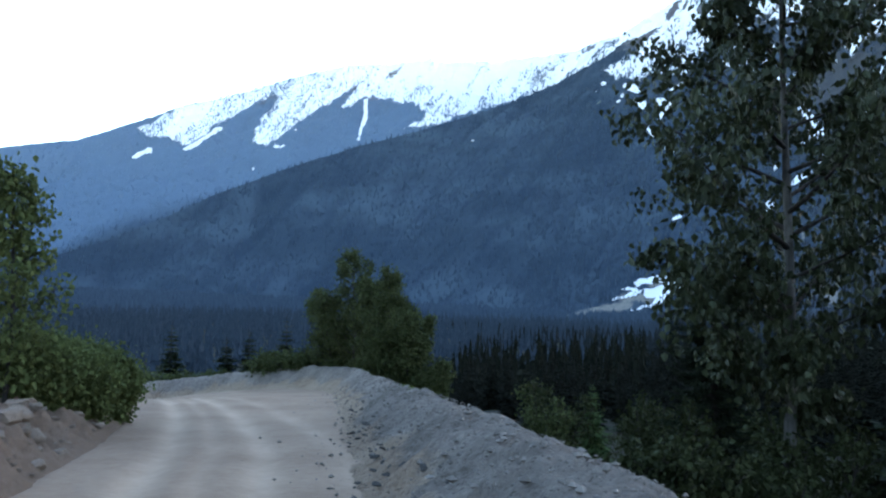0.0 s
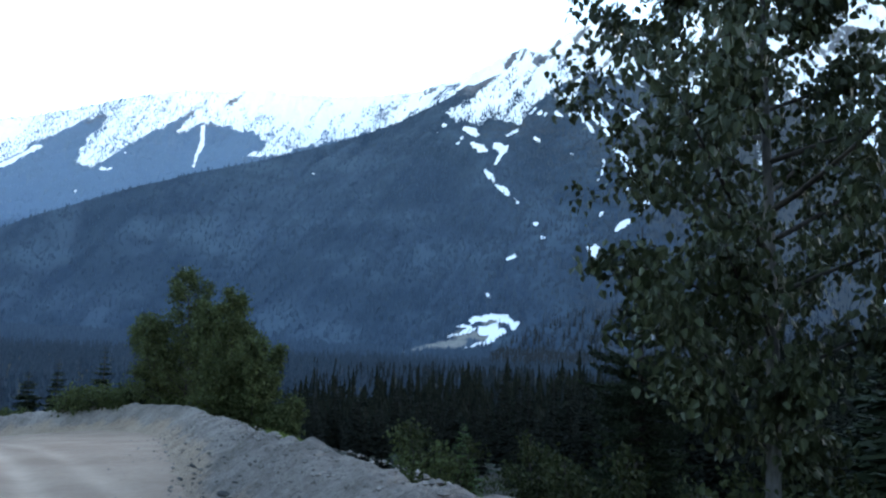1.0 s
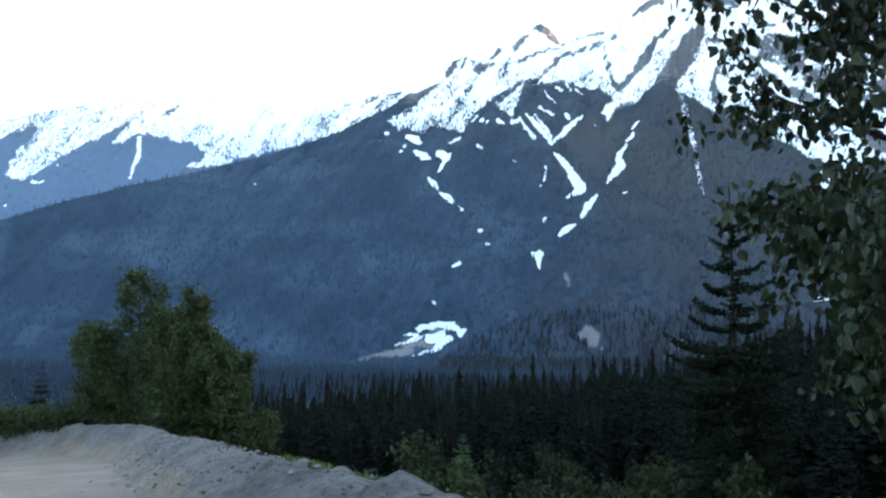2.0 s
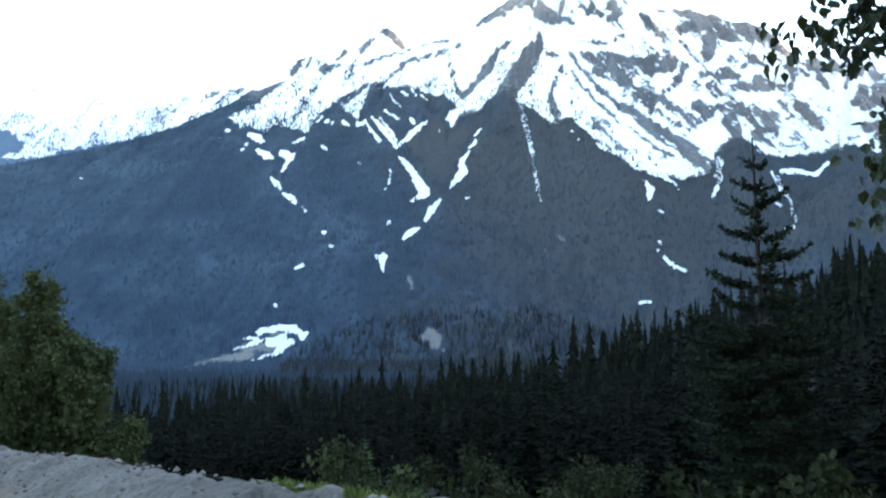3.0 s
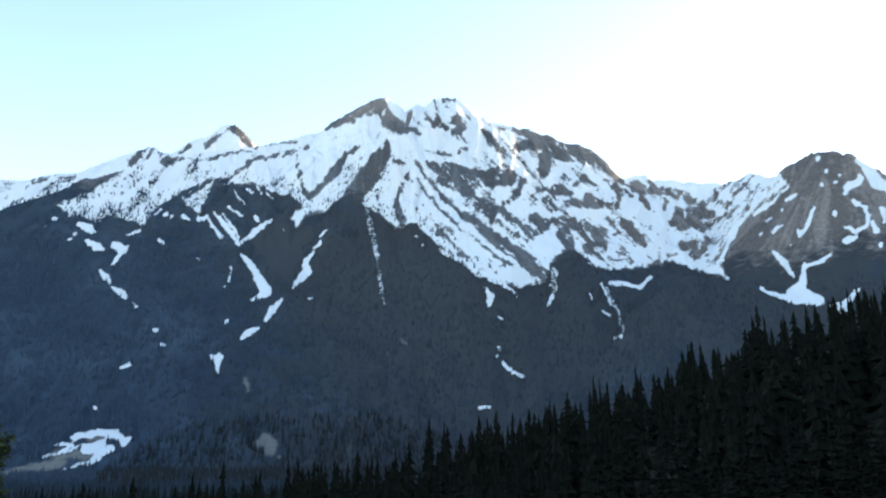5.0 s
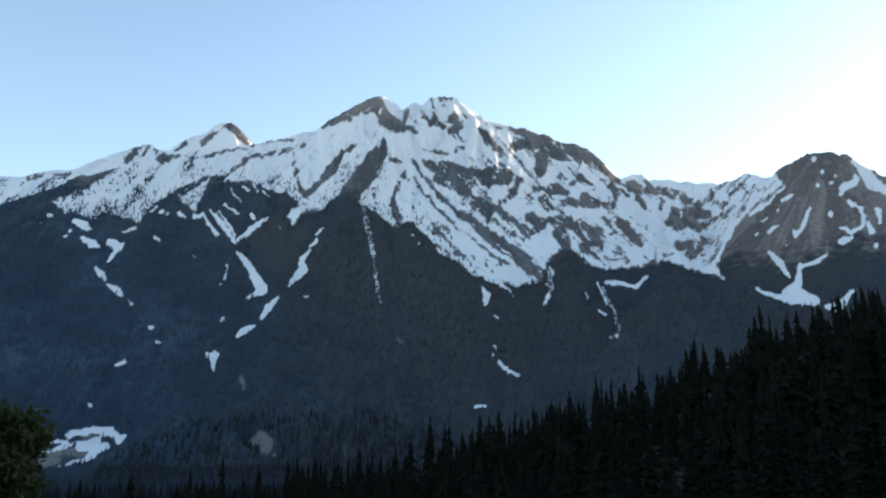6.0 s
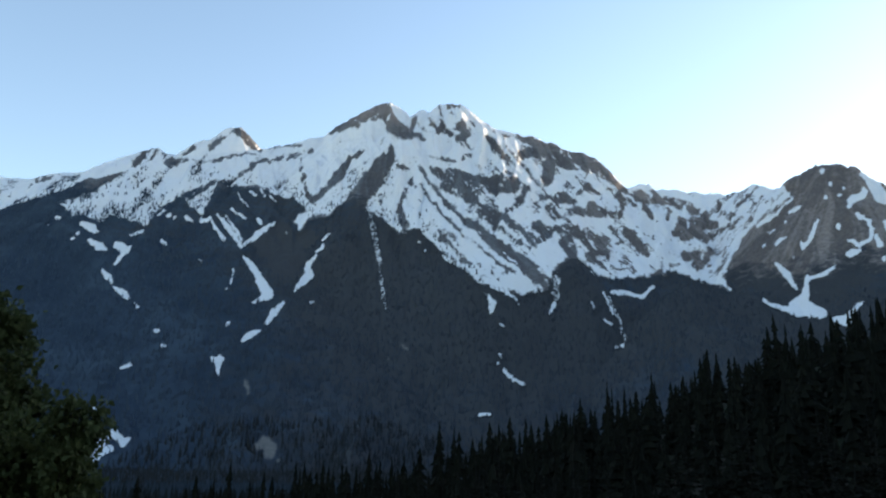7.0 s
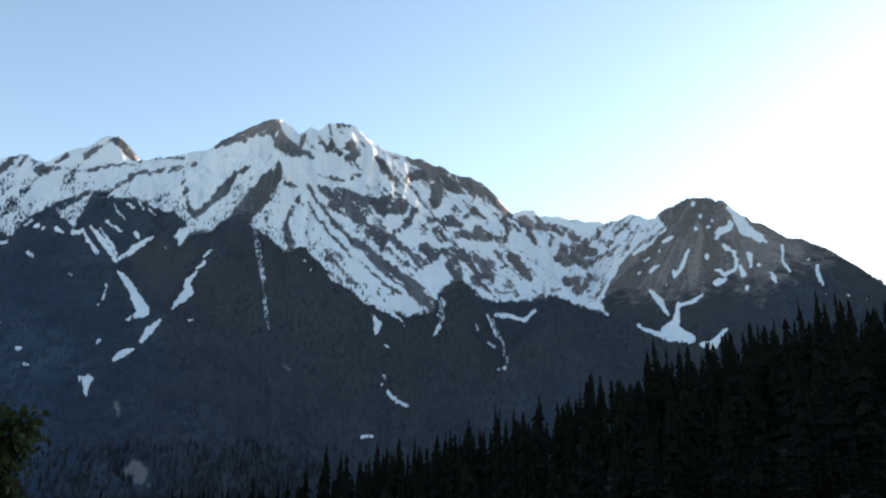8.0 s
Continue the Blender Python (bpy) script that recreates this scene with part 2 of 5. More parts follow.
def near_line(x, y, line):
    """The distance to a line of points in plan, the line's height there, and the side (positive to its right)."""
    best, high, side = np.full(np.shape(x), 1e12), np.zeros(np.shape(x)), np.zeros(np.shape(x))
    for (x0, y0, z0), (x1, y1, z1) in zip(line, line[1:]):
        dx, dy = x1 - x0, y1 - y0
        t = np.clip(((x - x0) * dx + (y - y0) * dy) / (dx * dx + dy * dy), 0, 1)
        d = (x - x0 - t * dx) ** 2 + (y - y0 - t * dy) ** 2
        nearer = d < best
        best, high = np.where(nearer, d, best), np.where(nearer, z0 + t * (z1 - z0), high)
        side = np.where(nearer, np.sign((x - x0) * dy - (y - y0) * dx), side)
    return np.sqrt(best), high, side


# the road: heading -9 degrees at the start, bending to the left and falling 8 in 100
def road_line(offset, start, end, step=0.5):
    pts, x, y, s = [], 0.0, 0.0, 0.0
    out = {}
    for sign in (1, -1):
        x, y, s = 0.0, 0.0, 0.0
        while abs(s) <= max(abs(start), abs(end)) + step:
            h = math.radians(-9.0 - 0.41 * max(s, -5) - 0.006 * max(s - 28, 0) ** 2)
            out[round(s, 3)] = (x + offset * math.cos(h), y - offset * math.sin(h), -0.08 * s - 0.002 * max(s - 30, 0) ** 2, h)
            x, y, s = x + sign * step * math.sin(h), y + sign * step * math.cos(h), s + sign * step
    return [(s, out[s]) for s in sorted(out) if start <= s <= end]


ROAD = [p[:3] for s, p in road_line(-0.35, -40, 75, 2.5)]
BERM = [(2.9, -14, 0.9), (2.0, -3, 0.2), (1.45, 4.3, -0.35), (1.06, 8.3, -0.65), (0.2, 13.6, -1.05), (-0.8, 20, -1.6),
        (-2.4, 32, -2.5), (-4.6, 47, -3.85), (-9, 57, -4.7), (-17, 63, -6.0), (-27, 64, -7.5)]


def slope_down(q):
    """How far the ground has dropped, q metres outside the berm."""
    return 3.4 * smooth(0.5, 8, q) + 0.05 * np.clip(q - 8, 0, 22) + 0.17 * np.clip(q - 30, 0, 170)


# the wooded hill on the right-hand side of the valley
HILL = [bearing(a, r, e) for a, r, e in ((2, 420, -6.2), (14, 360, -5.2), (22, 310, -4.4), (30, 285, -3.2), (37, 270, -1.1), (44, 262, 1.6), (52, 258, 4.6), (57, 255, 6.2), (64, 250, 7.9), (70, 245, 8.2),
                                         (76, 240, 8.2), (90, 235, 9.5), (110, 230, 10.0))]


def ground_height(x, y):
    x, y = np.asarray(x, float), np.asarray(y, float)
    dr, zr, side_r = near_line(x, y, ROAD)
    db, zb, side_b = near_line(x, y, BERM)
    out = np.where(side_b > 0, db, 0.0)
    base = np.where(side_b > 0, zb, zr)
    z = base - slope_down(out)
    # the bank on the left and the hillside behind it
    left = np.where(side_r < 0, dr, 0.0) * (1 - smooth(60, 110, y))
    # the last, steep term is an unseen slope added to block sky light
    z = z + 0.62 * smooth(2.5, 4.6, left) + 0.16 * np.clip(left - 4.6, 0, 60) + 0.42 * np.clip(left - 7, 0, 300) * (1 - smooth(0, 18, y))
    z = z - 0.14 * smooth(0, 1, 3.0 - dr) - 0.4 * (side_b <= 0) * (left < 2.6) * (dr < 30)
    z = z + fbm(x, y, 6, 4, 5) * 0.22 * smooth(3.0, 6, dr) + fbm(x, y, 60, 3, 7) * 1.2 * smooth(25, 70, dr)
    z = np.maximum(z, -34 + fbm(x, y, 200, 3, 9) * 4)
    dh, zh, _ = near_line(x, y, HILL)
    hill = zh - 0.30 * dh - 0.0002 * dh * dh + fbm(x, y, 45, 3, 11) * 3.0
    k = np.clip(0.5 + 0.5 * (hill - z) / 6, 0, 1) * smooth(30, 70, np.hypot(x - 0, y - 10))
    return z * (1 - k) + hill * k


# the mountains: crests, then the spurs that run down from them
CREST = [bearing(a, r, e) for a, r, e in (
    (-48, 2700, 1.0), (-34, 2800, 0.5), (-25.6, 2900, 2.1), (-22.3, 2900, 3.4), (-18.8, 2950, 5.1), (-16.1, 3000, 6.6), (-13.2, 3000, 7.9), (-9.8, 3050, 9.3), (-6.5, 3050, 10.5), (-2.7, 3050, 11.6), (1, 3100, 12.8),
    (5, 3150, 14.2), (7, 3200, 14.9), (9.7, 3200, 16.3), (12.7, 3250, 17.8), (14.6, 3300, 18.65), (17.9, 3400, 19.85), (21.3, 3450, 20.75), (24.5, 3500, 21.45), (28.5, 3580, 22.55))]
SUMMITS = [bearing(a, r, e) for a, r, e in (
    (28.5, 3580, 22.55), (29.3, 3600, 23.3), (31, 3580, 24.3), (32.3, 3550, 24.9), (32.8, 3550, 25.0), (33.6, 3560, 24.35), (34.6, 3590, 24.3), (35.5, 3590, 24.75), (36.1, 3600, 24.6), (36.8, 3600, 25.15), (37.9, 3600, 25.35),
    (38.7, 3600, 25.1), (39.8, 3600, 23.95), (41.8, 3600, 23.35), (43.1, 3600, 23.05), (45.6, 3620, 22.4), (46.2, 3640, 21.9), (47.6, 3650, 21.75), (48.7, 3650, 21.2), (49.4, 3660, 20.0), (50.8, 3700, 19.1))]
CIRQUE = [bearing(a, r, e) for a, r, e in ((50.8, 3700, 19.1), (51.8, 3800, 19.25), (53.1, 3850, 19.05), (55, 3900, 18.45), (56.9, 3900, 18.3), (58.4, 3850, 18.4), (59.5, 3800, 18.7), (60.4, 3700, 18.4), (61.3, 3600, 18.35))]
# past bearing 75 the crest is out of view, added to block the sun
EAST = [bearing(a, r, e) for a, r, e in (
    (61.3, 3600, 18.35), (62.4, 3450, 18.95), (63.3, 3400, 19.5), (64.5, 3350, 19.55), (64.8, 3320, 19.1), (65.6, 3300, 19.0), (66.1, 3300, 18.3), (66.7, 3280, 17.6), (67.9, 3250, 17.4), (69.5, 3250, 16.15), (70.4, 3220, 16.05),
    (72, 3180, 15.1), (73.5, 3120, 13.5), (74.8, 3080, 12.3), (78, 3000, 11.5), (86, 2900, 13), (98, 2800, 15), (112, 2800, 14))]
BACK = [bearing(a, r, e) for a, r, e in (
    (-60, 4100, 7), (-40, 4200, 7.5), (-29.3, 4300, 8.55), (-24.8, 4300, 9.5), (-21.1, 4300, 11.1), (-18.3, 4350, 12.4), (-14.6, 4350, 13.6), (-11.9, 4350, 14.6), (-8.35, 4350, 15.7), (-2.3, 4400, 16.6), (3.3, 4400, 16.6),
    (9.2, 4350, 17.25), (10.5, 4350, 17.95), (13.2, 4320, 18.45), (15, 4300, 19.2), (16.6, 4300, 20.75), (17.1, 4300, 20.55), (18.1, 4300, 20.2), (18.5, 4300, 20.8))]
HORN = [bearing(a, r, e) for a, r, e in ((18.5, 4300, 20.8), (19.3, 4300, 21.4), (20.1, 4300, 21.55), (21.2, 4300, 22.5), (22.2, 4300, 22.65), (23.1, 4300, 21.9), (23.9, 4300, 21.2), (27, 4300, 19))]
SPURS = [
    (0.95, [bearing(*p) for p in ((33.2, 3550, 25.1), (33.5, 3300, 21.9), (32.8, 3000, 18.2), (33, 2600, 12.3), (32.5, 2000, 4.5), (31, 1600, 0.3))]),
    (0.85, [bearing(*p) for p in ((12.7, 3250, 18), (13.5, 2900, 14.2), (15, 2400, 9), (16.5, 1800, 2))]),
    (0.95, [bearing(*p) for p in ((19.5, 3400, 19.0), (20.6, 3050, 15.6), (21.6, 2600, 11), (22.8, 2100, 6.2), (24, 1700, 1.5))]),
    (0.95, [bearing(*p) for p in ((25.5, 3400, 18.5), (26.2, 3050, 15.2), (26.2, 2700, 12))]),
    (0.9, [bearing(*p) for p in ((34, 3300, 21.3), (38.5, 3100, 17.8), (42.5, 2900, 15), (46.3, 2700, 12.6), (46.8, 2300, 8), (45.5, 1900, 3.2), (44, 1500, -0.6))]),
    (0.9, [bearing(*p) for p in ((42.6, 3550, 22.6), (45, 3250, 17.8), (48.5, 2950, 14.4), (50, 2800, 12.6))]),
    (0.75, [bearing(*p) for p in ((49, 2350, 8.6), (54.2, 2500, 12.6), (57.5, 2550, 11.6), (61, 2700, 11.0), (66, 2700, 9))]),
    (0.75, [bearing(*p) for p in ((54.2, 2500, 12.6), (52, 2000, 5.5), (50, 1600, 1))]),
    (0.9, [bearing(*p) for p in ((65.2, 3300, 18.5), (62.8, 3050, 15.8), (61, 2800, 12.8))]),
    (0.9, [bearing(*p) for p in ((66, 3300, 18.4), (67.8, 2950, 14.6), (67.5, 2700, 11.5))]),
    (0.8, [bearing(*p) for p in ((72, 3150, 14.6), (71, 2700, 11.5), (68, 2200, 7))]),
    (0.7, [bearing(*p) for p in ((-8.3, 4350, 15.6), (-5.5, 3950, 13.2), (-4, 3600, 10))]),
    (0.7, [bearing(*p) for p in ((-18.3, 4350, 12.3), (-16, 3950, 9.5), (-14, 3600, 6))]),
    (0.7, [bearing(*p) for p in ((-12, 4350, 14.4), (-10, 4000, 11.9), (-9, 3700, 9.3))]),
    (0.7, [bearing(*p) for p in ((0, 4400, 16.8), (-1.5, 4000, 14.2), (-1, 3700, 12.0))]),
]


def mountain_height(x, y):
    x, y = np.asarray(x, float), np.asarray(y, float)
    w = 26.0
    wx = x + fbm(x, y, 420, 4, 21, 0.6) * w * 2.2
    wy = y + fbm(x, y, 420, 4, 31, 0.6) * w * 2.2
    floor = -34 + fbm(x, y, 200, 3, 9) * 4 + 0.02 * np.clip(np.hypot(x, y) - 1200, 0, 4000)
    z = floor
    rough = fbm(x, y, 130, 5, 41, 0.55)
    jag = fbm(x, y, 70, 3, 57) * 4 * smooth(20, 32, np.degrees(np.arctan2(x, y)))
    crest = np.full(x.shape, 1e6)
    for slope, line in ((0.80, CREST), (1.0, SUMMITS), (0.94, CIRQUE), (0.94, EAST), (0.78, BACK), (1.1, HORN)):
        for p, q in zip(line, line[1:]):
            d0, h, _ = near_line(x, y, (p, q))
            d, h2, _ = near_line(wx, wy, (p, q))
            f = smooth(0, 160, d0)
            d, h = d * f + d0 * (1 - f), h2 * f + h * (1 - f)
            z = np.maximum(z, h + jag * smooth(600, 1200, h) - slope * d + 0.00002 * d * d)
            crest = np.minimum(crest, d0)
    for slope, line in SPURS:
        for p, q in zip(line, line[1:]):
            d, h, _ = near_line(wx, wy, (p, q))
            z = np.maximum(z, h - slope * d)
    az = np.degrees(np.arctan2(x, y))
    rib = 1 - 2 * np.abs(fbm(az * 50 + fbm(x, y, 500, 2, 53) * 60, np.hypot(x, y) * 0.16, 75, 4, 55, 0.55))
    calm = 0.22 + 0.78 * smooth(22, 34, az)
    up = smooth(floor + 10, floor + 250, z)
    top = smooth(500, 1300, z)
    ridged = 1 - np.abs(fbm(x, y, 240, 4, 51, 0.55)) * 2
    up = up * (0.2 + 0.8 * smooth(20, 190, crest))
    return z + up * (rough * (14 + 16 * top) * (0.4 + 0.6 * calm) + (ridged - 0.6) * (16 + 14 * top) + (rib - 0.6) * (8 + 26 * top) * calm) - up * 8


# where snow lies and where it does not, as bearing and rise in degrees: fields by their outline, the rest by lines with a half-width
SNOW_FIELD_WEST = [
    [(14.97, 18.83), (17.88, 20.02), (21.28, 20.91), (24.46, 21.66), (28.53, 22.8), (30.6, 23.41), (33.39, 22.7), (32.37, 21.55), (30.87, 19.28), (28.84, 17.18), (27.44, 16.68), (26.81, 15.85), (26.23, 16.59), (27.2, 17.34), (26.34, 18.14), (23.48, 18.67), (21.51, 18.46), (20.16, 18.31), (18.7, 17.52), (17.11, 16.48), (16.35, 15.32), (14.99, 15.67), (14.08, 15.77), (13.45, 15.08), (11.83, 15.37), (10.89, 15.96), (12.98, 17.33)],
    [(18.68, 17.67), (20.72, 18.53), (20.6, 17.74), (20.09, 16.99), (19.95, 16.47), (19.33, 16.98), (18.85, 17.15)]]
SNOW_FIELD_SUMMIT = [
    [(30.16, 23.78), (32.65, 25.41), (37.85, 25.82), (40.04, 24.33), (42.58, 21.38), (45.43, 18.19), (46.98, 15.79), (46.93, 14.61), (45.29, 13.84), (44.64, 12.27), (42.82, 11.87), (40, 12.62), (38.36, 13.79), (36.7, 15.34), (35.45, 16.5), (33.88, 16.12), (32.53, 17.1), (31.43, 17.84), (32.46, 19.37), (32.79, 21.57)],
    [(37.85, 25.82), (41.34, 23.91), (45.57, 22.82), (48.06, 22.19), (49.63, 20.34), (50.8, 19.43), (50.67, 17.25), (49.37, 15.35), (48.07, 13.42), (46.93, 14.61), (45.38, 16.61), (41.29, 20.2)]]
SNOW_FIELD_CIRQUE = [
    [(50.8, 19.43), (53.17, 19.52), (56.57, 18.66), (59.92, 18.95), (60.96, 18.62), (61.71, 17.58), (60.43, 16.97), (58.52, 15.57), (57.36, 13.85), (56.84, 12.94), (57.1, 11.76), (55.33, 12.48), (53.6, 13.27), (52.37, 13.08), (51.19, 12.96), (49.23, 12.93), (47.87, 13.34), (49, 15.75), (50.29, 17.66)]]
SNOW_FIELD_BACK = [
    [(6.64, 14.68), (6.3, 16.94), (9.19, 17.45), (11.76, 18.54), (14.93, 19.45), (16.58, 21.04), (18.54, 21.03), (21.88, 22.91), (23.7, 21.36), (24.54, 21.17), (17.9, 19.59), (14.64, 18.48), (9.68, 16.13)]]
SNOW_FIELD_FAR = [
    [(-21.19, 10.69), (-18.68, 12.11), (-16.03, 13.34), (-14.07, 13.46), (-11.91, 13.96), (-13.83, 12.86), (-16.33, 11.16), (-17.94, 9.93), (-19.32, 10.19), (-20.97, 10.22)],
    [(-13.76, 10.39), (-12.69, 12.53), (-11.88, 13.66), (-8, 14.94), (-6.05, 14.98), (-8.27, 13.61), (-10.06, 12.39), (-11.11, 11.49), (-12.15, 10.75), (-12.89, 10.13)],
    [(-16.64, 13.06), (-11.71, 13.8), (-6.05, 14.98), (-7.46, 13.21), (-5.95, 13.84), (-4.37, 13.82), (-1.12, 13.21), (-1.85, 12.35), (-3.21, 11.91), (-0.26, 12.5), (2.52, 13.35), (8.11, 15.21), (14.07, 17.47), (17.98, 19.2), (19.85, 21.38), (17.78, 23.58), (-17.43, 20.27)]]
ROCK_RIDGE_WEST = [
    [(18.33, 19.84, 0.08), (20.57, 20.05, 0.08), (21.52, 20.52, 0.08), (23.31, 20.8, 0.06)],
    [(24.36, 21.39, 0.08), (26.52, 21.7, 0.08)],
    [(25.03, 20.58, 0.1), (26.77, 21.05, 0.08)],
    [(21.2, 18.43, 0.23), (22.61, 19.51, 0.2), (23.36, 20.06, 0.16), (24.54, 20.57, 0.12), (26.15, 21.04, 0.08), (27.45, 21.42, 0.06)],
    [(17.13, 16.29, 0.12), (18.87, 17.65, 0.2), (20.28, 18.28, 0.26), (21.48, 18.84, 0.23)],
    [(26.62, 20.76, 0.06), (26.85, 19.6, 0.12), (27.15, 18.76, 0.16), (27.45, 17.99, 0.24)],
    [(28.78, 22.86, 0.24), (30.6, 23.41, 0.29)],
    [(29.42, 23.34, 0.24), (31, 23.99, 0.35), (32.68, 24.59, 0.4), (33.23, 23.56, 0.58), (34.45, 23.02, 0.4), (35.75, 22.68, 0.24)]]
ROCK_RIDGE_MIDDLE = [
    [(27.65, 18, 0.28), (28.73, 19.11, 0.26), (29.57, 20.35, 0.37), (30.16, 21.18, 0.28), (31.26, 21.84, 0.12)],
    [(30.68, 19.79, 0.12), (32.07, 20.7, 0.16)],
    [(30.21, 19.16, 0.1), (32.43, 20.09, 0.14)],
    [(33.2, 22.02, 0.24), (33.02, 21.18, 0.37), (32.84, 20.38, 0.43), (32.61, 19.74, 0.23), (31.24, 18.31, 0.24), (30.05, 17.21, 0.2), (28.89, 15.99, 0.16)],
    [(33.75, 20.9, 0.12), (34.53, 20.62, 0.12)],
    [(34.88, 19.92, 0.12), (34.48, 19.34, 0.2), (34.08, 18.37, 0.2), (34.02, 17.25, 0.2), (34.46, 16.55, 0.24)],
    [(32.5, 18.3, 0.08), (32.94, 17.44, 0.12)]]
ROCK_DIAGONALS = [
    [(34.72, 21.06, 0.12), (35.63, 20.3, 0.16), (36.59, 19.14, 0.16), (37.6, 18.08, 0.2), (39.19, 16.6, 0.2), (41.25, 15.03, 0.24), (43.66, 13.21, 0.24), (44.65, 12.35, 0.16)],
    [(35.57, 19.38, 0.1), (36.69, 17.82, 0.12), (38.36, 16.26, 0.14), (40.01, 14.93, 0.16), (42.45, 13.25, 0.16)],
    [(38.19, 17.54, 0.16), (40.02, 16.29, 0.24), (42.07, 14.95, 0.28), (43.67, 13.77, 0.28), (44.78, 12.82, 0.2)],
    [(35.42, 18.42, 0.08), (36.27, 17.13, 0.1), (37.74, 15.37, 0.1), (39.18, 14, 0.08)]]
ROCK_SUMMIT = [
    [(36.79, 25.02, 0.08), (37.06, 23.9, 0.23), (36.55, 23.29, 0.2)],
    [(38.39, 23.72, 0.28), (39, 23.15, 0.23), (38.11, 22.78, 0.16)],
    [(39.21, 24.29, 0.08), (39.52, 23.9, 0.12)],
    [(35.12, 24.43, 0.2), (34.87, 23.4, 0.28)],
    [(36.15, 23.83, 0.16), (37.67, 23.32, 0.2)],
    [(37.52, 25.31, 0.16), (38.3, 25.29, 0.2)],
    [(35.86, 21.66, 0.12), (37.14, 21.38, 0.2), (37.99, 21.31, 0.12)],
    [(38.67, 21.52, 0.2), (39.18, 21.61, 0.2)],
    [(40.46, 23.04, 0.12), (40.89, 22.57, 0.24), (41.48, 21.78, 0.32), (42.19, 20.67, 0.49)],
    [(36.22, 20.6, 0.23), (37.92, 20.16, 0.55), (39.69, 19.55, 0.69), (41.29, 19.72, 0.63), (42.34, 19.6, 0.52)],
    [(37.09, 19.51, 0.32), (38.69, 18.9, 0.32), (39.52, 18.52, 0.26)]]
ROCK_SHOULDER = [
    [(41.75, 23.04, 0.16), (43.03, 22.87, 0.24), (44.31, 22.43, 0.2), (45.98, 22.07, 0.28)],
    [(43.01, 21.73, 0.32), (44.72, 21.87, 0.4), (46.39, 21.63, 0.4), (48.03, 21.38, 0.6), (49.03, 20.44, 0.44), (49.79, 19.55, 0.24), (50.69, 18.96, 0.16)],
    [(44.87, 20.09, 0.52), (45.16, 20.96, 0.36)],
    [(45.55, 21.26, 0.32), (47.28, 20.82, 0.32)],
    [(46.32, 19.52, 0.28), (46.79, 19.34, 0.16)],
    [(48.04, 19.46, 0.28), (47.1, 18.78, 0.16)]]
ROCK_FACE = [
    [(43.38, 19.32, 0.2), (42.52, 17.98, 0.28), (41.85, 17.74, 0.16)],
    [(45.02, 17.96, 0.36), (45.41, 17.36, 0.28)],
    [(45.78, 18.73, 0.36), (46.75, 18.32, 0.28)],
    [(47.96, 17.89, 0.44), (48.76, 17.48, 0.44), (46.65, 17.65, 0.36)],
    [(43.95, 16.74, 0.48), (44.8, 16.14, 0.48), (44.28, 15.59, 0.28)],
    [(43.26, 17.22, 0.16)],
    [(45.55, 16.61, 0.28), (47.39, 16.1, 0.6), (48.41, 15.29, 0.52), (48.92, 14.5, 0.32)],
    [(46.08, 15.53, 0.48), (46.52, 14.62, 0.48)],
    [(47.72, 14.44, 0.36), (48.56, 13.72, 0.2)],
    [(49.95, 18.61, 0.24), (50.35, 18.01, 0.2), (50.1, 17.2, 0.16)],
    [(49.43, 16.52, 0.28), (50.18, 15.64, 0.28)]]
ROCK_CIRQUE = [
    [(51.46, 18.54, 0.36), (53.13, 18.26, 0.44), (54.63, 17.59, 0.36), (55.95, 17.01, 0.2)],
    [(51.88, 17.74, 0.28), (52.28, 17.14, 0.12)],
    [(50.6, 16.01, 0.36), (51.17, 15.06, 0.36), (51.76, 14.42, 0.16)],
    [(53.86, 15.87, 0.28), (54.51, 16.44, 0.44), (55.68, 16.38, 0.44), (56.48, 16.14, 0.28)],
    [(54.53, 15.64, 0.32), (55.45, 15.7, 0.32)],
    [(53.39, 16.89, 0.12)],
    [(54.35, 14.31, 0.28), (55.46, 14.1, 0.44), (55.04, 13.55, 0.36)],
    [(56.06, 14.49, 0.24)],
    [(55.63, 15.16, 0.16), (57.13, 15.98, 0.16), (58.28, 16.64, 0.12)],
    [(50, 12.6, 0.32), (51.56, 12.76, 0.24), (52.61, 13.27, 0.16)],
    [(49.27, 13.75, 0.1), (50.44, 13.52, 0.1)],
    [(52.35, 14.05, 0.08)],
    [(57.99, 17.35, 0.08), (58.96, 18, 0.08)],
    [(53.35, 13.59, 0.08), (53.93, 13.68, 0.08)]]
ROCK_BACK = [
    [(15.3, 19.42, 0.28), (16.17, 20.05, 0.32), (16.65, 20.5, 0.16)],
    [(17.37, 19.76, 0.32), (17.91, 19.76, 0.24), (17.05, 20.25, 0.12)],
    [(19.02, 20.95, 0.2), (18.56, 20.42, 0.16)],
    [(20.27, 21.03, 0.24), (20.98, 21.89, 0.24), (21.97, 22.44, 0.2), (22.84, 21.88, 0.32), (23.55, 21.23, 0.24)],
    [(9.49, 17.25, 0.12), (10.38, 17.51, 0.16)],
    [(10.85, 17.78, 0.2), (11.9, 17.73, 0.12)]]
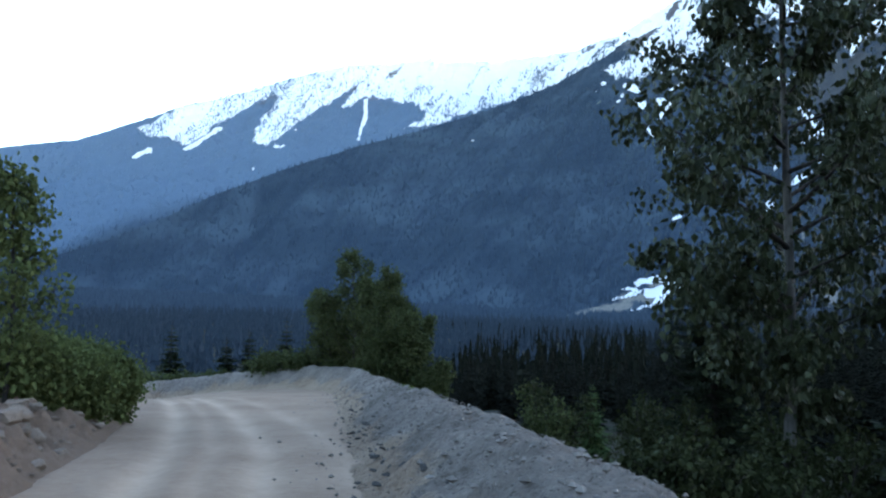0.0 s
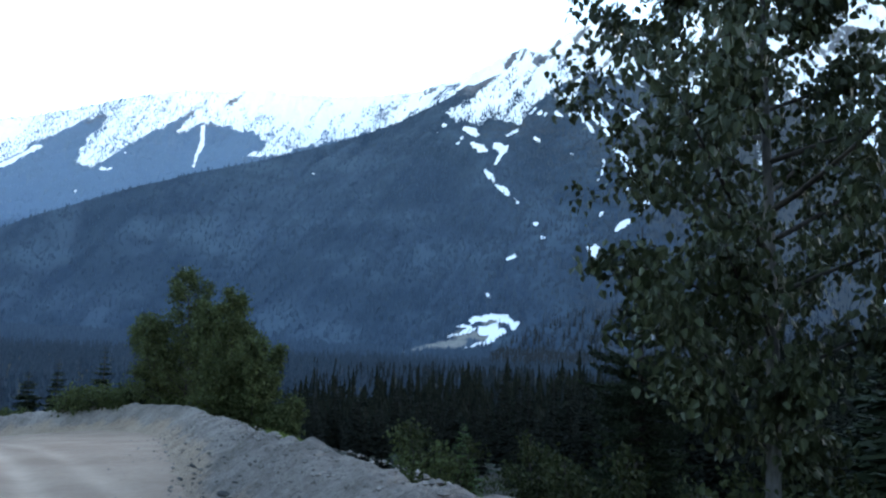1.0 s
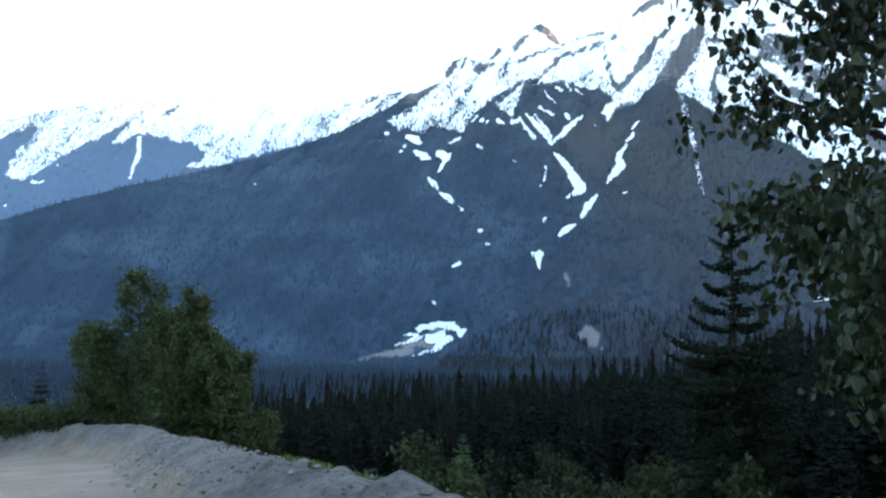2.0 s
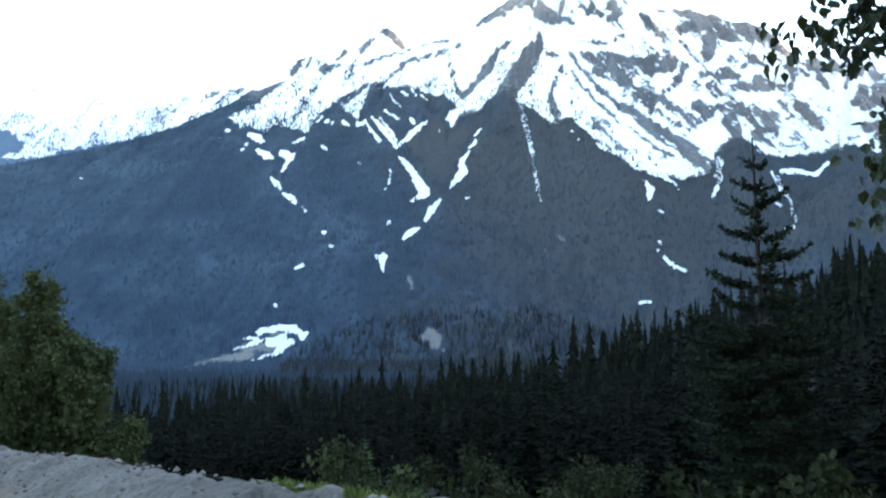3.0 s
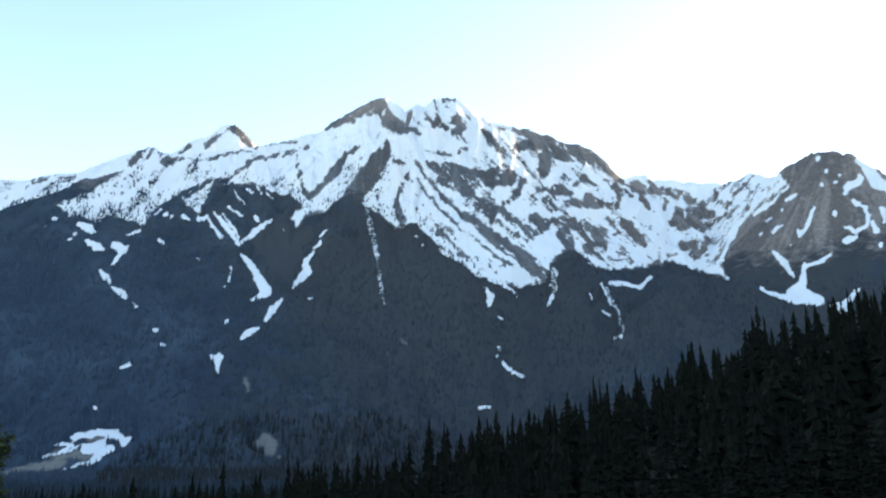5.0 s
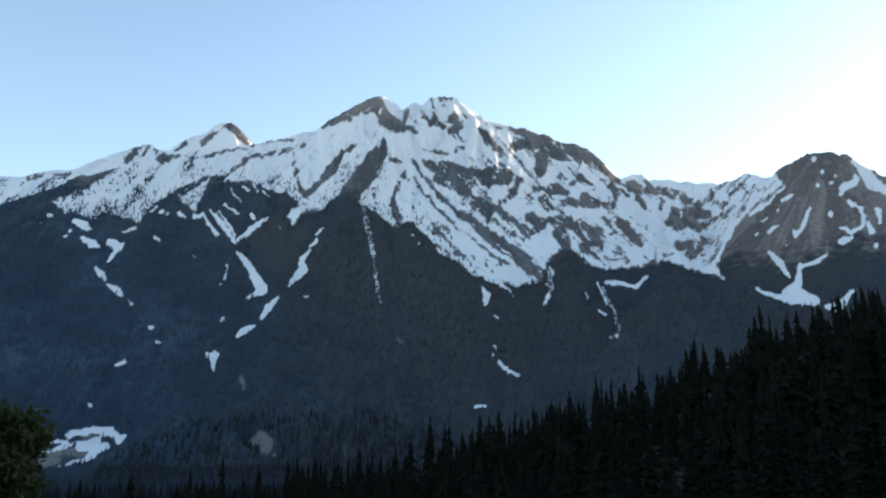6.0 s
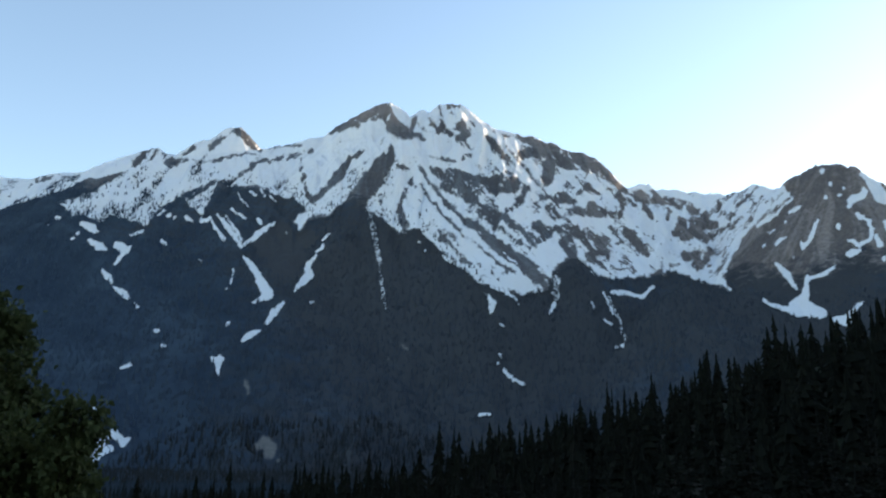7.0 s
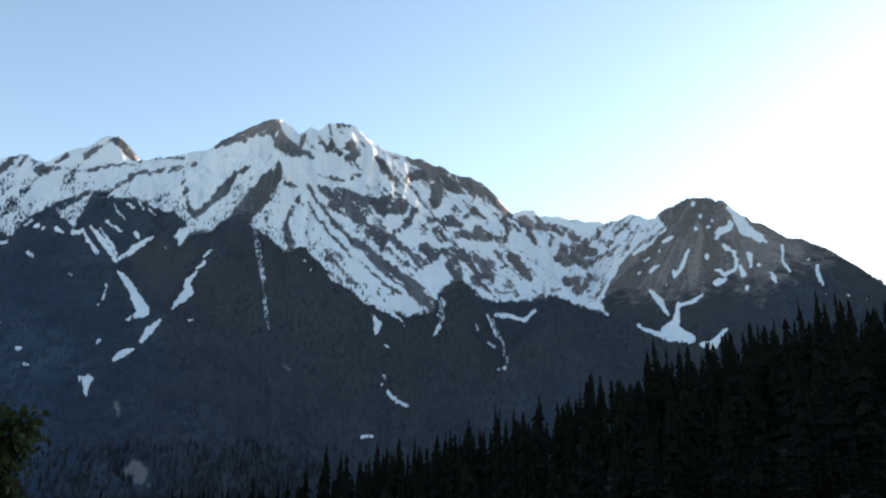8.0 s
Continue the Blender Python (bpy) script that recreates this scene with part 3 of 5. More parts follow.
PATCHES_WEST = [
    [(12.42, 14.9, 0.16), (13.12, 14.59, 0.24), (13.46, 14.41, 0.12)],
    [(13.08, 13.84, 0.12), (13.69, 13.51, 0.28), (14.02, 13.37, 0.12)],
    [(14.77, 13.69, 0.32), (15.25, 13.56, 0.32), (15.61, 13.83, 0.08)],
    [(15.24, 13.33, 0.16), (14.93, 12.89, 0.16), (14.68, 12.59, 0.08)],
    [(15.52, 14.57, 0.08), (16.17, 14.92, 0.12)],
    [(12.04, 13.89, 0.16)],
    [(12.26, 14.29, 0.12)],
    [(11.02, 15.06, 0.16)],
    [(10.41, 14.57, 0.08)],
    [(14.01, 12.03, 0.08), (14.42, 11.6, 0.2), (14.7, 11.33, 0.16)],
    [(14.84, 11.01, 0.08), (15.39, 10.85, 0.2), (15.83, 10.4, 0.08)],
    [(16.19, 10.03, 0.08), (16.35, 9.82, 0.08)]]
PATCHES_LOW = [
    [(17.61, 8.36, 0.08), (17.88, 8.46, 0.08)],
    [(18.15, 7.58, 0.08), (18.42, 7.34, 0.08)],
    [(15.85, 5.88, 0.08), (16.4, 6.13, 0.1)],
    [(14.32, 3.32, 0.08), (14.63, 3.19, 0.08)],
    [(21.46, 6.76, 0.16), (22.05, 6.79, 0.16)],
    [(21.76, 6.66, 0.32), (21.84, 6.21, 0.16), (21.91, 5.77, 0.06)],
    [(22.37, 12.94, 0.06), (22.23, 11.89, 0.1)],
    [(22.07, 11.53, 0.06)],
    [(22.29, 9.31, 0.08), (22.3, 9.08, 0.06)],
    [(39.83, 3.54, 0.12), (40.45, 3.67, 0.08)],
    [(17.52, 14.39, 0.08), (17.81, 14.12, 0.08)],
    [(20.04, 13.51, 0.08), (20.29, 13.22, 0.06)]]
PATCHES_GULLY = [
    [(23.07, 13.86, 0.12), (23.49, 13.43, 0.24), (24.1, 12.5, 0.24), (24.62, 11.76, 0.36), (24.81, 11.3, 0.36), (24.07, 10.82, 0.12), (23.82, 10.61, 0.08)],
    [(25.92, 10.83, 0.12), (25.42, 10.18, 0.28), (25.07, 9.65, 0.16), (24.82, 9.4, 0.12)],
    [(24.44, 8.88, 0.08), (23.89, 8.57, 0.2), (23.5, 8.17, 0.16), (23.33, 8.04, 0.08)],
    [(28.07, 14.23, 0.06), (27.54, 13.49, 0.24), (27.62, 12.86, 0.32), (27.13, 12.32, 0.24), (26.62, 11.66, 0.08)],
    [(28.58, 15.02, 0.12), (28.09, 14.43, 0.08)],
    [(28.91, 15.75, 0.08), (28.53, 15.37, 0.08)],
    [(27.76, 10.98, 0.08), (28.04, 11.04, 0.08)]]
PATCHES_RIB = [
    [(23.08, 14.68, 0.12), (23.74, 15.32, 0.2), (24.45, 15.82, 0.16), (25.01, 16.3, 0.08)],
    [(22.87, 14.47, 0.12), (22.18, 15.22, 0.16), (21.5, 15.97, 0.16), (21.06, 16.51, 0.08)],
    [(21, 15.54, 0.12), (21.63, 14.94, 0.12)],
    [(19.99, 16.01, 0.16), (20.41, 16.06, 0.12)],
    [(20.55, 16.26, 0.08), (21.21, 15.32, 0.1)],
    [(21.66, 16.38, 0.08), (22.78, 15, 0.1)],
    [(19.03, 16.1, 0.16), (19.35, 15.98, 0.08)],
    [(22.34, 18.01, 0.08), (23, 17.29, 0.1)],
    [(23.11, 18.28, 0.08), (23.57, 18.01, 0.12)],
    [(23.9, 18.48, 0.08), (24.17, 18.07, 0.1)],
    [(24.48, 18.17, 0.08), (24.99, 17.83, 0.08)],
    [(22.03, 17, 0.08), (22.94, 16.46, 0.1)]]
PATCHES_SMALL = [
    [(17.15, 16.06, 0.08), (17.53, 16.38, 0.12)],
    [(17.82, 16.14, 0.16)],
    [(18.29, 15.97, 0.08)],
    [(26.62, 16.82, 0.16), (26.76, 16.04, 0.16)],
    [(25.9, 15.66, 0.08)],
    [(29.14, 15.21, 0.06)],
    [(23.85, 16.39, 0.08), (24.15, 16.14, 0.08)]]
CHUTE_FAINT = [
    [(31.76, 17.7, 0.12), (32.01, 16.36, 0.16), (32.3, 15.18, 0.16), (32.62, 13.99, 0.12), (32.83, 12.41, 0.1), (33.02, 11.43, 0.1), (33.2, 10.61, 0.06)],
    [(48.87, 11.6, 0.1), (49.5, 10.1, 0.09), (49.9, 8.6, 0.07)],
    [(45.4, 13.0, 0.2), (45.2, 11.6, 0.16)]]
PATCHES_CHUTE = [
    [(40.43, 11.72, 0.12), (40.83, 11.25, 0.24), (40.66, 10.73, 0.16), (40.54, 10.46, 0.06)],
    [(40.15, 11.95, 0.06)],
    [(41.18, 9.76, 0.06), (41.46, 9.61, 0.06)],
    [(41.15, 7.72, 0.08), (41.3, 7.49, 0.08)],
    [(41.02, 7.1, 0.08)],
    [(41.45, 6.68, 0.08), (41.75, 6.3, 0.12), (42.29, 6, 0.14), (42.9, 5.63, 0.12)]]
PATCHES_EAST_RIBS = [
    [(40.56, 12.36, 0.08), (41.61, 12.05, 0.12), (42.45, 11.51, 0.08)],
    [(42.61, 11.19, 0.06)],
    [(44.84, 11.84, 0.08)],
    [(45.06, 11.13, 0.16), (44.75, 10.54, 0.12)],
    [(44.88, 9.52, 0.06)],
    [(47.73, 11.31, 0.08), (47.95, 10.84, 0.08)],
    [(48.62, 9.99, 0.08), (49.03, 9.75, 0.06)],
    [(49.33, 8.14, 0.08), (49.76, 8.29, 0.08)],
    [(48.55, 11.93, 0.08), (49.11, 10.48, 0.06)],
    [(49.19, 12.03, 0.12), (50.34, 11.82, 0.16), (51.25, 11.57, 0.16), (51.98, 12.21, 0.12)],
    [(35.88, 14.92, 0.08)],
    [(37.12, 14.55, 0.08), (37.62, 14.09, 0.08)],
    [(35.46, 15.5, 0.06)]]
PATCHES_EAST_PEAK = [
    [(60.26, 13.32, 0.16), (60.65, 12.74, 0.2), (60.9, 12.14, 0.12), (61.24, 11.61, 0.06)],
    [(62, 12.36, 0.12), (61.82, 11.72, 0.2), (61.51, 11.01, 0.28), (61, 10.68, 0.36), (61.71, 10.28, 0.48), (62.55, 9.87, 0.36)],
    [(61.08, 10.16, 0.32), (60.09, 10.5, 0.16), (59.1, 10.99, 0.08)],
    [(61.98, 12.21, 0.12), (62.84, 12.41, 0.16), (63.68, 12.85, 0.08)],
    [(63.32, 9.48, 0.24), (63.95, 9.44, 0.28), (64.55, 10.11, 0.12), (64.91, 10.48, 0.08)],
    [(62.92, 15.84, 0.08), (62.48, 14.94, 0.16), (62.05, 14.39, 0.12), (61.82, 14.12, 0.08)],
    [(61.56, 17.44, 0.12), (60.4, 16.64, 0.12), (59.25, 15.81, 0.1)]]
PATCHES_EAST_TOP = [
    [(65.97, 18.43, 0.2), (66.5, 17.77, 0.28), (66.9, 16.81, 0.36), (67.57, 16.37, 0.28), (67.96, 15.99, 0.12)],
    [(65.87, 17.29, 0.28), (65.12, 16.99, 0.24), (64.92, 16.58, 0.12)],
    [(64.52, 17.42, 0.12)],
    [(63.64, 17.31, 0.12)],
    [(65.34, 16.01, 0.16), (66, 15.54, 0.12), (66.11, 15, 0.12), (65.86, 14.41, 0.12), (65.27, 14.05, 0.12), (64.55, 14.56, 0.08)],
    [(64.13, 15.51, 0.2)],
    [(66.25, 14.61, 0.12), (66.47, 13.98, 0.2)],
    [(64.63, 13.57, 0.2), (65.28, 13.78, 0.12)],
    [(66.54, 13.08, 0.16)],
    [(66.99, 15.29, 0.16), (66.97, 14.54, 0.12)],
    [(67.43, 14.5, 0.12)]]
PATCHES_EAST_SIDE = [
    [(68.14, 13.87, 0.12), (68.35, 13.26, 0.08)],
    [(69.11, 15.64, 0.06), (68.94, 14.54, 0.1), (69.33, 13.98, 0.1)],
    [(70.54, 14.56, 0.08)],
    [(70.97, 14.15, 0.08), (71.17, 13.4, 0.12), (71.17, 12.81, 0.08)],
    [(71.3, 12.25, 0.08)],
    [(72.53, 11.99, 0.08)],
    [(73.64, 11.67, 0.08)],
    [(66.08, 19.17, 0.08)],
    [(64.06, 18.31, 0.12)],
    [(63.59, 19.05, 0.12)],
    [(61.38, 16.53, 0.12), (61.99, 16.87, 0.08)],
    [(59.5, 14.72, 0.12)],
    [(60.25, 14.6, 0.12), (60.86, 15.02, 0.08)],
    [(61.92, 14.18, 0.12), (61.77, 14.57, 0.08)],
    [(60.95, 15.98, 0.08)],
    [(59.94, 15.39, 0.08), (60.26, 15.6, 0.08)],
    [(61.3, 13.64, 0.08)],
    [(64.84, 17.78, 0.08)]]
PATCHES_FAR = [
    [(-15.8, 11.08, 0.12), (-18.06, 9.5, 0.12)],
    [(-5.92, 13.5, 0.12), (-5.93, 12.33, 0.16), (-6.4, 11.04, 0.12)],
    [(-21.3, 8.77, 0.16), (-20.31, 9.28, 0.16)],
    [(-13.57, 8.53, 0.08)],
    [(1.78, 11.16, 0.08)],
    [(-12.09, 10.15, 0.12), (-11.36, 10.24, 0.08)],
    [(-10.72, 11.39, 0.08)],
    [(1.65, 14.11, 0.06)]]
PATCHES_DEBRIS = [
    [(11.87, 0.32, 0.06), (13.21, 0.66, 0.12), (14.37, 1.03, 0.12)],
    [(12.43, 0.91, 0.08), (13.28, 1.01, 0.12)],
    [(13.38, 1.44, 0.16), (14.74, 1.83, 0.24), (15.92, 1.77, 0.28), (16.33, 1.23, 0.28), (16.8, 1.44, 0.12)],
    [(14.96, 0.97, 0.4), (14.07, 0.64, 0.24)],
    [(15.55, 0.82, 0.24), (14.78, 0.26, 0.16)],
    [(13.05, -0.4, 0.08), (14.4, -0.02, 0.12), (14.98, 0.19, 0.12)],
    [(14.31, 3.39, 0.06), (14.59, 3.28, 0.06)]]
BARE_EARTH = [
    [(24.94, 15.11, 1.2), (25.5, 15.55, 0.8)],
    [(25.8, 14, 1.36), (24.98, 14.52, 0.8)],
    [(27.32, 15.29, 0.64)],
    [(34.58, 8.22, 0.12), (34.98, 7.92, 0.08)]]
DEBRIS_FAN = [
    [(14.36, 1.35, 0.24), (15.53, 1.61, 0.32)],
    [(12.44, 0.44, 0.24), (14.39, 0.29, 0.24)],
    [(8.28, -1.18, 0.16), (10.55, -0.56, 0.24), (12.84, -0.01, 0.32)],
    [(24.6, 1.08, 0.2), (25.19, 1.49, 0.32), (25.59, 0.71, 0.36)],
    [(25.23, 1.68, 0.24), (25.78, 1.11, 0.32)],
    [(26.17, 0.33, 0.16)],
    [(34.31, 8.17, 0.12), (34.68, 7.93, 0.12)],
    [(33.35, 7.33, 0.08)],
    [(23.8, 5.42, 0.16), (23.96, 4.62, 0.12)]]
ROCK_LINES = ROCK_RIDGE_WEST + ROCK_RIDGE_MIDDLE + ROCK_DIAGONALS + ROCK_SUMMIT + ROCK_SHOULDER + ROCK_FACE + ROCK_CIRQUE + ROCK_BACK
PATCHES = (PATCHES_WEST + PATCHES_LOW + PATCHES_GULLY + PATCHES_RIB + PATCHES_SMALL + PATCHES_CHUTE + PATCHES_EAST_RIBS + PATCHES_EAST_PEAK + PATCHES_EAST_TOP + PATCHES_EAST_SIDE
           + PATCHES_FAR + PATCHES_DEBRIS)
FIELDS = SNOW_FIELD_WEST + SNOW_FIELD_SUMMIT + SNOW_FIELD_CIRQUE
FAR_FIELDS = SNOW_FIELD_BACK + SNOW_FIELD_FAR
# the height of the snow's lower edge along the range, by bearing
SNOW_EDGE = ((-30, 900), (-21, 780), (-14, 850), (-8, 890), (0, 940), (8, 990), (11.5, 1000), (13, 880), (15, 865), (18, 930), (20.5, 965), (23.6, 985), (27.4, 930), (30.7, 820), (34, 800), (36.6, 700), (40.3, 570),
             (42.4, 530), (45.6, 590), (48.5, 640), (50.4, 610), (54.3, 700), (57.7, 690), (59.3, 780), (62, 830), (65, 880), (67.3, 800), (72, 1000), (80, 1100))


def mark_depth(az, el, marks):
    """How deep inside the nearest of some broad lines, in degrees; negative outside."""
    out = np.full(az.shape, -1.0)
    for line in marks:
        for (a0, e0, w0), (a1, e1, w1) in zip(line, line[1:] or line):
            pad = max(w0, w1) + 1.0
            k = (az > min(a0, a1) - pad) & (az < max(a0, a1) + pad) & (el > min(e0, e1) - pad) & (el < max(e0, e1) + pad)
            da, de = a1 - a0, e1 - e0
            t = np.clip(((az[k] - a0) * da + (el[k] - e0) * de) / (da * da + de * de + 1e-9), 0, 1)
            out[k] = np.maximum(out[k], w0 + t * (w1 - w0) - np.hypot(az[k] - a0 - t * da, el[k] - e0 - t * de))
    return out


def field_depth(az, el, fields):
    """How deep inside the nearest of some outlines, in degrees; negative outside."""
    out = np.full(az.shape, -1.0)
    for line in fields:
        p = np.array(line)
        lo, hi = p.min(0) - 1, p.max(0) + 1
        k = (az > lo[0]) & (az < hi[0]) & (el > lo[1]) & (el < hi[1])
        a, e = az[k], el[k]
        inside, near = np.zeros(a.shape, bool), np.full(a.shape, 9.0)
        for (a0, e0), (a1, e1) in zip(line, line[1:] + line[:1]):
            da, de = a1 - a0, e1 - e0
            t = np.clip(((a - a0) * da + (e - e0) * de) / (da * da + de * de + 1e-9), 0, 1)
            near = np.minimum(near, np.hypot(a - a0 - t * da, e - e0 - t * de))
            inside ^= ((e0 > e) != (e1 > e)) & (a < a0 + da * (e - e0) / (de + 1e-9))
        out[k] = np.maximum(out[k], np.where(inside, near, -near))
    return out


def seen_from_road(x, y, z):
    """Bearing and rise of a point from the road, in degrees."""
    return np.degrees(np.arctan2(x, y)), np.degrees(np.arctan2(z - 1.6, np.hypot(x, y)))


def ragged(x, y, z, size=1.0):
    """Bearing and rise, shifted a little at random, for uneven edges."""
    az, el = seen_from_road(x, y, z)
    return (az + size * (0.18 * fbm(az, el, 0.9, 3, 67, 0.6) + 0.13 * fbm(az, el, 0.3, 3, 68, 0.7)), el + size * (0.18 * fbm(az, el, 0.9, 3, 69, 0.6) + 0.13 * fbm(az, el, 0.3, 3, 70, 0.7)))


def fall_lines(x, y, z, R, A, cell, reach, seed):
    """Noise drawn out along the fall lines of a slope, as ribs and runnels are: about -2 to 2."""
    zs = z.copy()
    for axis, n in ((0, 5), (1, 11)):
        pad = [(0, 0), (0, 0)]
        pad[axis] = (n // 2 + 1, n // 2)
        c = np.cumsum(np.pad(zs, pad, mode="edge"), axis=axis)
        zs = (np.take(c, np.arange(n, c.shape[axis]), axis) - np.take(c, np.arange(0, c.shape[axis] - n), axis)) / n
    dR, dA = np.gradient(R, axis=0), np.gradient(A, axis=1)
    gr, ga = np.gradient(zs, axis=0) / dR, np.gradient(zs, axis=1) / (dA * R)
    g = np.hypot(gr, ga) + 0.02
    stride = cell * 0.8
    si, sj = gr / g * stride / dR, ga / g * stride / (dA * R)
    dots = fbm(x, y, cell, 2, seed)
    out = dots.copy()
    top = np.array(z.shape) - 1
    for sign in (1, -1):
        i, j = np.indices(z.shape).astype(float)
        for k in range(int(reach / stride)):
            a, b = i.astype(int), j.astype(int)
            i, j = np.clip(i + sign * si[a, b], 0, top[0]), np.clip(j + sign * sj[a, b], 0, top[1])
            out += dots[(i + 0.5).astype(int), (j + 0.5).astype(int)] * (1 - k * stride / reach)
    return (out - out.mean()) / out.std()


def snow_depth(x, y, az, el):
    """How deep inside the snow fields, in degrees, on the near range and on the far one."""
    far = np.hypot(x, y) > np.where(az < 27, 3640 + 6 * np.clip(az, -10, 27), 1e6)
    return np.where(far, field_depth(az, el, FAR_FIELDS), field_depth(az, el, FIELDS))


def runnels(az, el, size, seed):
    """Noise drawn out down the slopes: to the left of the main summit they fall to the left, on its face to the right, beyond the cirque to the left again."""
    def drawn(turn, k):
        c, d = math.cos(math.radians(turn)), math.sin(math.radians(turn))
        return fbm((az * c + el * d) / 5.5, az * -d + el * c, size, 3, seed + 10 * k, 0.65)
    bend = 0.6 * fbm(az, el, 3.0, 2, seed + 5)
    right = smooth(31.5, 35, az + bend) * (1 - smooth(52, 57, az + bend))
    east = smooth(52, 57, az + bend)
    return drawn(50, 1) * (1 - right - east) + drawn(-44, 2) * right + drawn(46, 3) * east


def snow_amount(x, y, z, fine, broad):
    """How much of the slope lies under snow: about 0.5 at an edge, with rock breaking through it and snow caught in the rock."""
    az, el = ragged(x, y, z)
    wide, thin = runnels(az, el, 0.9, 201), 0.7 * runnels(az, el, 0.4, 251) + 0.5 * runnels(az, el, 0.17, 271)
    high = smooth(30, 37, az) * (0.35 + 0.65 * smooth(38, 42, az))
    deep = snow_depth(x, y, az, el) + 0.22 * wide + 0.2 * thin
    s = np.clip(0.5 + deep / 0.45, 0.04, 0.9)
    crag = fbm(az, el * 1.2, 0.8, 4, 77, 0.7)
    s = s - smooth(0.1, 0.45, deep) * ((0.3 + 0.7 * high) * 0.45 * smooth(0.12, 0.4, crag + 0.35 * thin) + (0.6 + 0.4 * high) * 0.42 * smooth(0.1, 0.36, thin) + (0.15 + 0.3 * high) * smooth(0.2, 0.5, wide))
    rock = mark_depth(az, el, ROCK_LINES) + 0.16 * wide + 0.16 * thin + 0.08 * crag
    s = np.minimum(s, np.clip(0.5 - rock / 0.34, 0.22 + 0.42 * smooth(0.1, 0.36, -thin - 0.3 * crag), 1))
    s = np.clip(s, 0.02 + 0.2 * (deep > 0), 1)
    az, el = ragged(x, y, z, 0.75)
    patch = mark_depth(az, el, PATCHES) + 0.12 * thin
    s = np.maximum(s, np.clip(0.5 + patch / 0.2, 0, 0.9))
    return np.maximum(s, np.clip(0.5 + mark_depth(az, el, CHUTE_FAINT) / 0.3, 0, 0.46 + 0.05 * fine))


# how high the crowns of the wood stand against the distance, in degrees, by bearing
CANOPY = ((-20, -3.2), (0, -3.0), (6, -2.6), (15, -1.3), (20, -1.2), (26, -0.1), (31, 0.8), (35, 2.2), (41, 3.4), (48, 6.2), (54, 8.8), (57, 9.7), (64, 11.1), (70, 11.4), (80, 12.2))
# the upper edge of the darker wood on the low spur, in degrees, by bearing
SPUR_WOOD = ((14, -1.5), (15.5, -0.4), (16.6, 0.7), (18.3, 1.8), (19.8, 2.7), (24.7, 3.3), (32.5, 3.3), (38.5, 3.8), (48, 4.2))

# ---------------------------------------------------------------- mesh helpers
def mesh_of(name, verts, faces, material, smooth_shade=False):
    """One mesh from arrays: verts (n, 3), faces (m, 3) or (m, 4)."""
    verts, faces = np.asarray(verts, np.float32), np.asarray(faces, np.int32)
    k = faces.shape[1]
    me = bpy.data.meshes.new(name)
    me.vertices.add(len(verts))
    me.vertices.foreach_set("co", verts.ravel())
    me.loops.add(faces.size)
    me.loops.foreach_set("vertex_index", faces.ravel())
    me.polygons.add(len(faces))
    me.polygons.foreach_set("loop_start", np.arange(0, faces.size, k, dtype=np.int32))
    me.polygons.foreach_set("use_smooth", np.full(len(faces), smooth_shade))
    me.update(calc_edges=True)
    me.validate()
    me.materials.append(material)
    return me


def part(name, me, parent, label=""):
    ob = new(name, me)
    ob.parent = parent
    return tagged(ob, label=label)


def thing(name, x, y, z, turn=0.0, size=1.0):
    ob = new(name)
    ob.empty_display_size = 0.3
    ob.matrix_basis = pose(x, y, z, 0, 0, turn) @ Matrix.Diagonal((size, size, size, 1))
    return ob


def grid_faces(rows, cols):
    i = np.arange(rows - 1)[:, None] * cols + np.arange(cols - 1)[None, :]
    return np.stack([i, i + 1, i + cols + 1, i + cols], -1).reshape(-1, 4)


def tube(path, radii, sides=8):
    """A round tapered limb along a path."""
    path, verts = np.asarray(path, float), []
    for k, (p, r) in enumerate(zip(path, radii)):
        d = path[min(k + 1, len(path) - 1)] - path[max(k - 1, 0)]
        d = d / (np.linalg.norm(d) + 1e-9)
        a = np.cross(d, (0.3, 0.9, 0.1) if abs(d[2]) > 0.7 else (0, 0, 1))
        a /= np.linalg.norm(a)
        b = np.cross(d, a)
        for j in range(sides):
            t = 2 * math.pi * j / sides
            verts.append(p + r * (a * math.cos(t) + b * math.sin(t)))
    n = len(path)
    faces = [(k * sides + j, k * sides + (j + 1) % sides, (k + 1) * sides + (j + 1) % sides, (k + 1) * sides + j) for k in range(n - 1) for j in range(sides)]
    return np.array(verts), np.array(faces)


def joined(pieces):
    verts, faces, base = [], [], 0
    for v, f in pieces:
        verts.append(v)
        faces.append(np.asarray(f) + base)
        base += len(v)
    return np.concatenate(verts), np.concatenate(faces)


def blades(start, along, across, length, width, tip=0.25):
    """Narrow leaf-like quads: from start, along a way, with a width that shrinks to the tip."""
    start, along, across = (np.asarray(a, float) for a in (start, along, across))
    l, w = np.asarray(length)[:, None], np.asarray(width)[:, None] / 2
    v = np.stack([start - across * w * 0.6, start + along * l * 0.5 - across * w, start + along * l, start + along * l * 0.5 + across * w], 1)
    n = len(start)
    return v.reshape(-1, 3), np.arange(4 * n).reshape(n, 4)


def unit(v):
    return v / (np.linalg.norm(v, axis=-1, keepdims=True) + 1e-9)


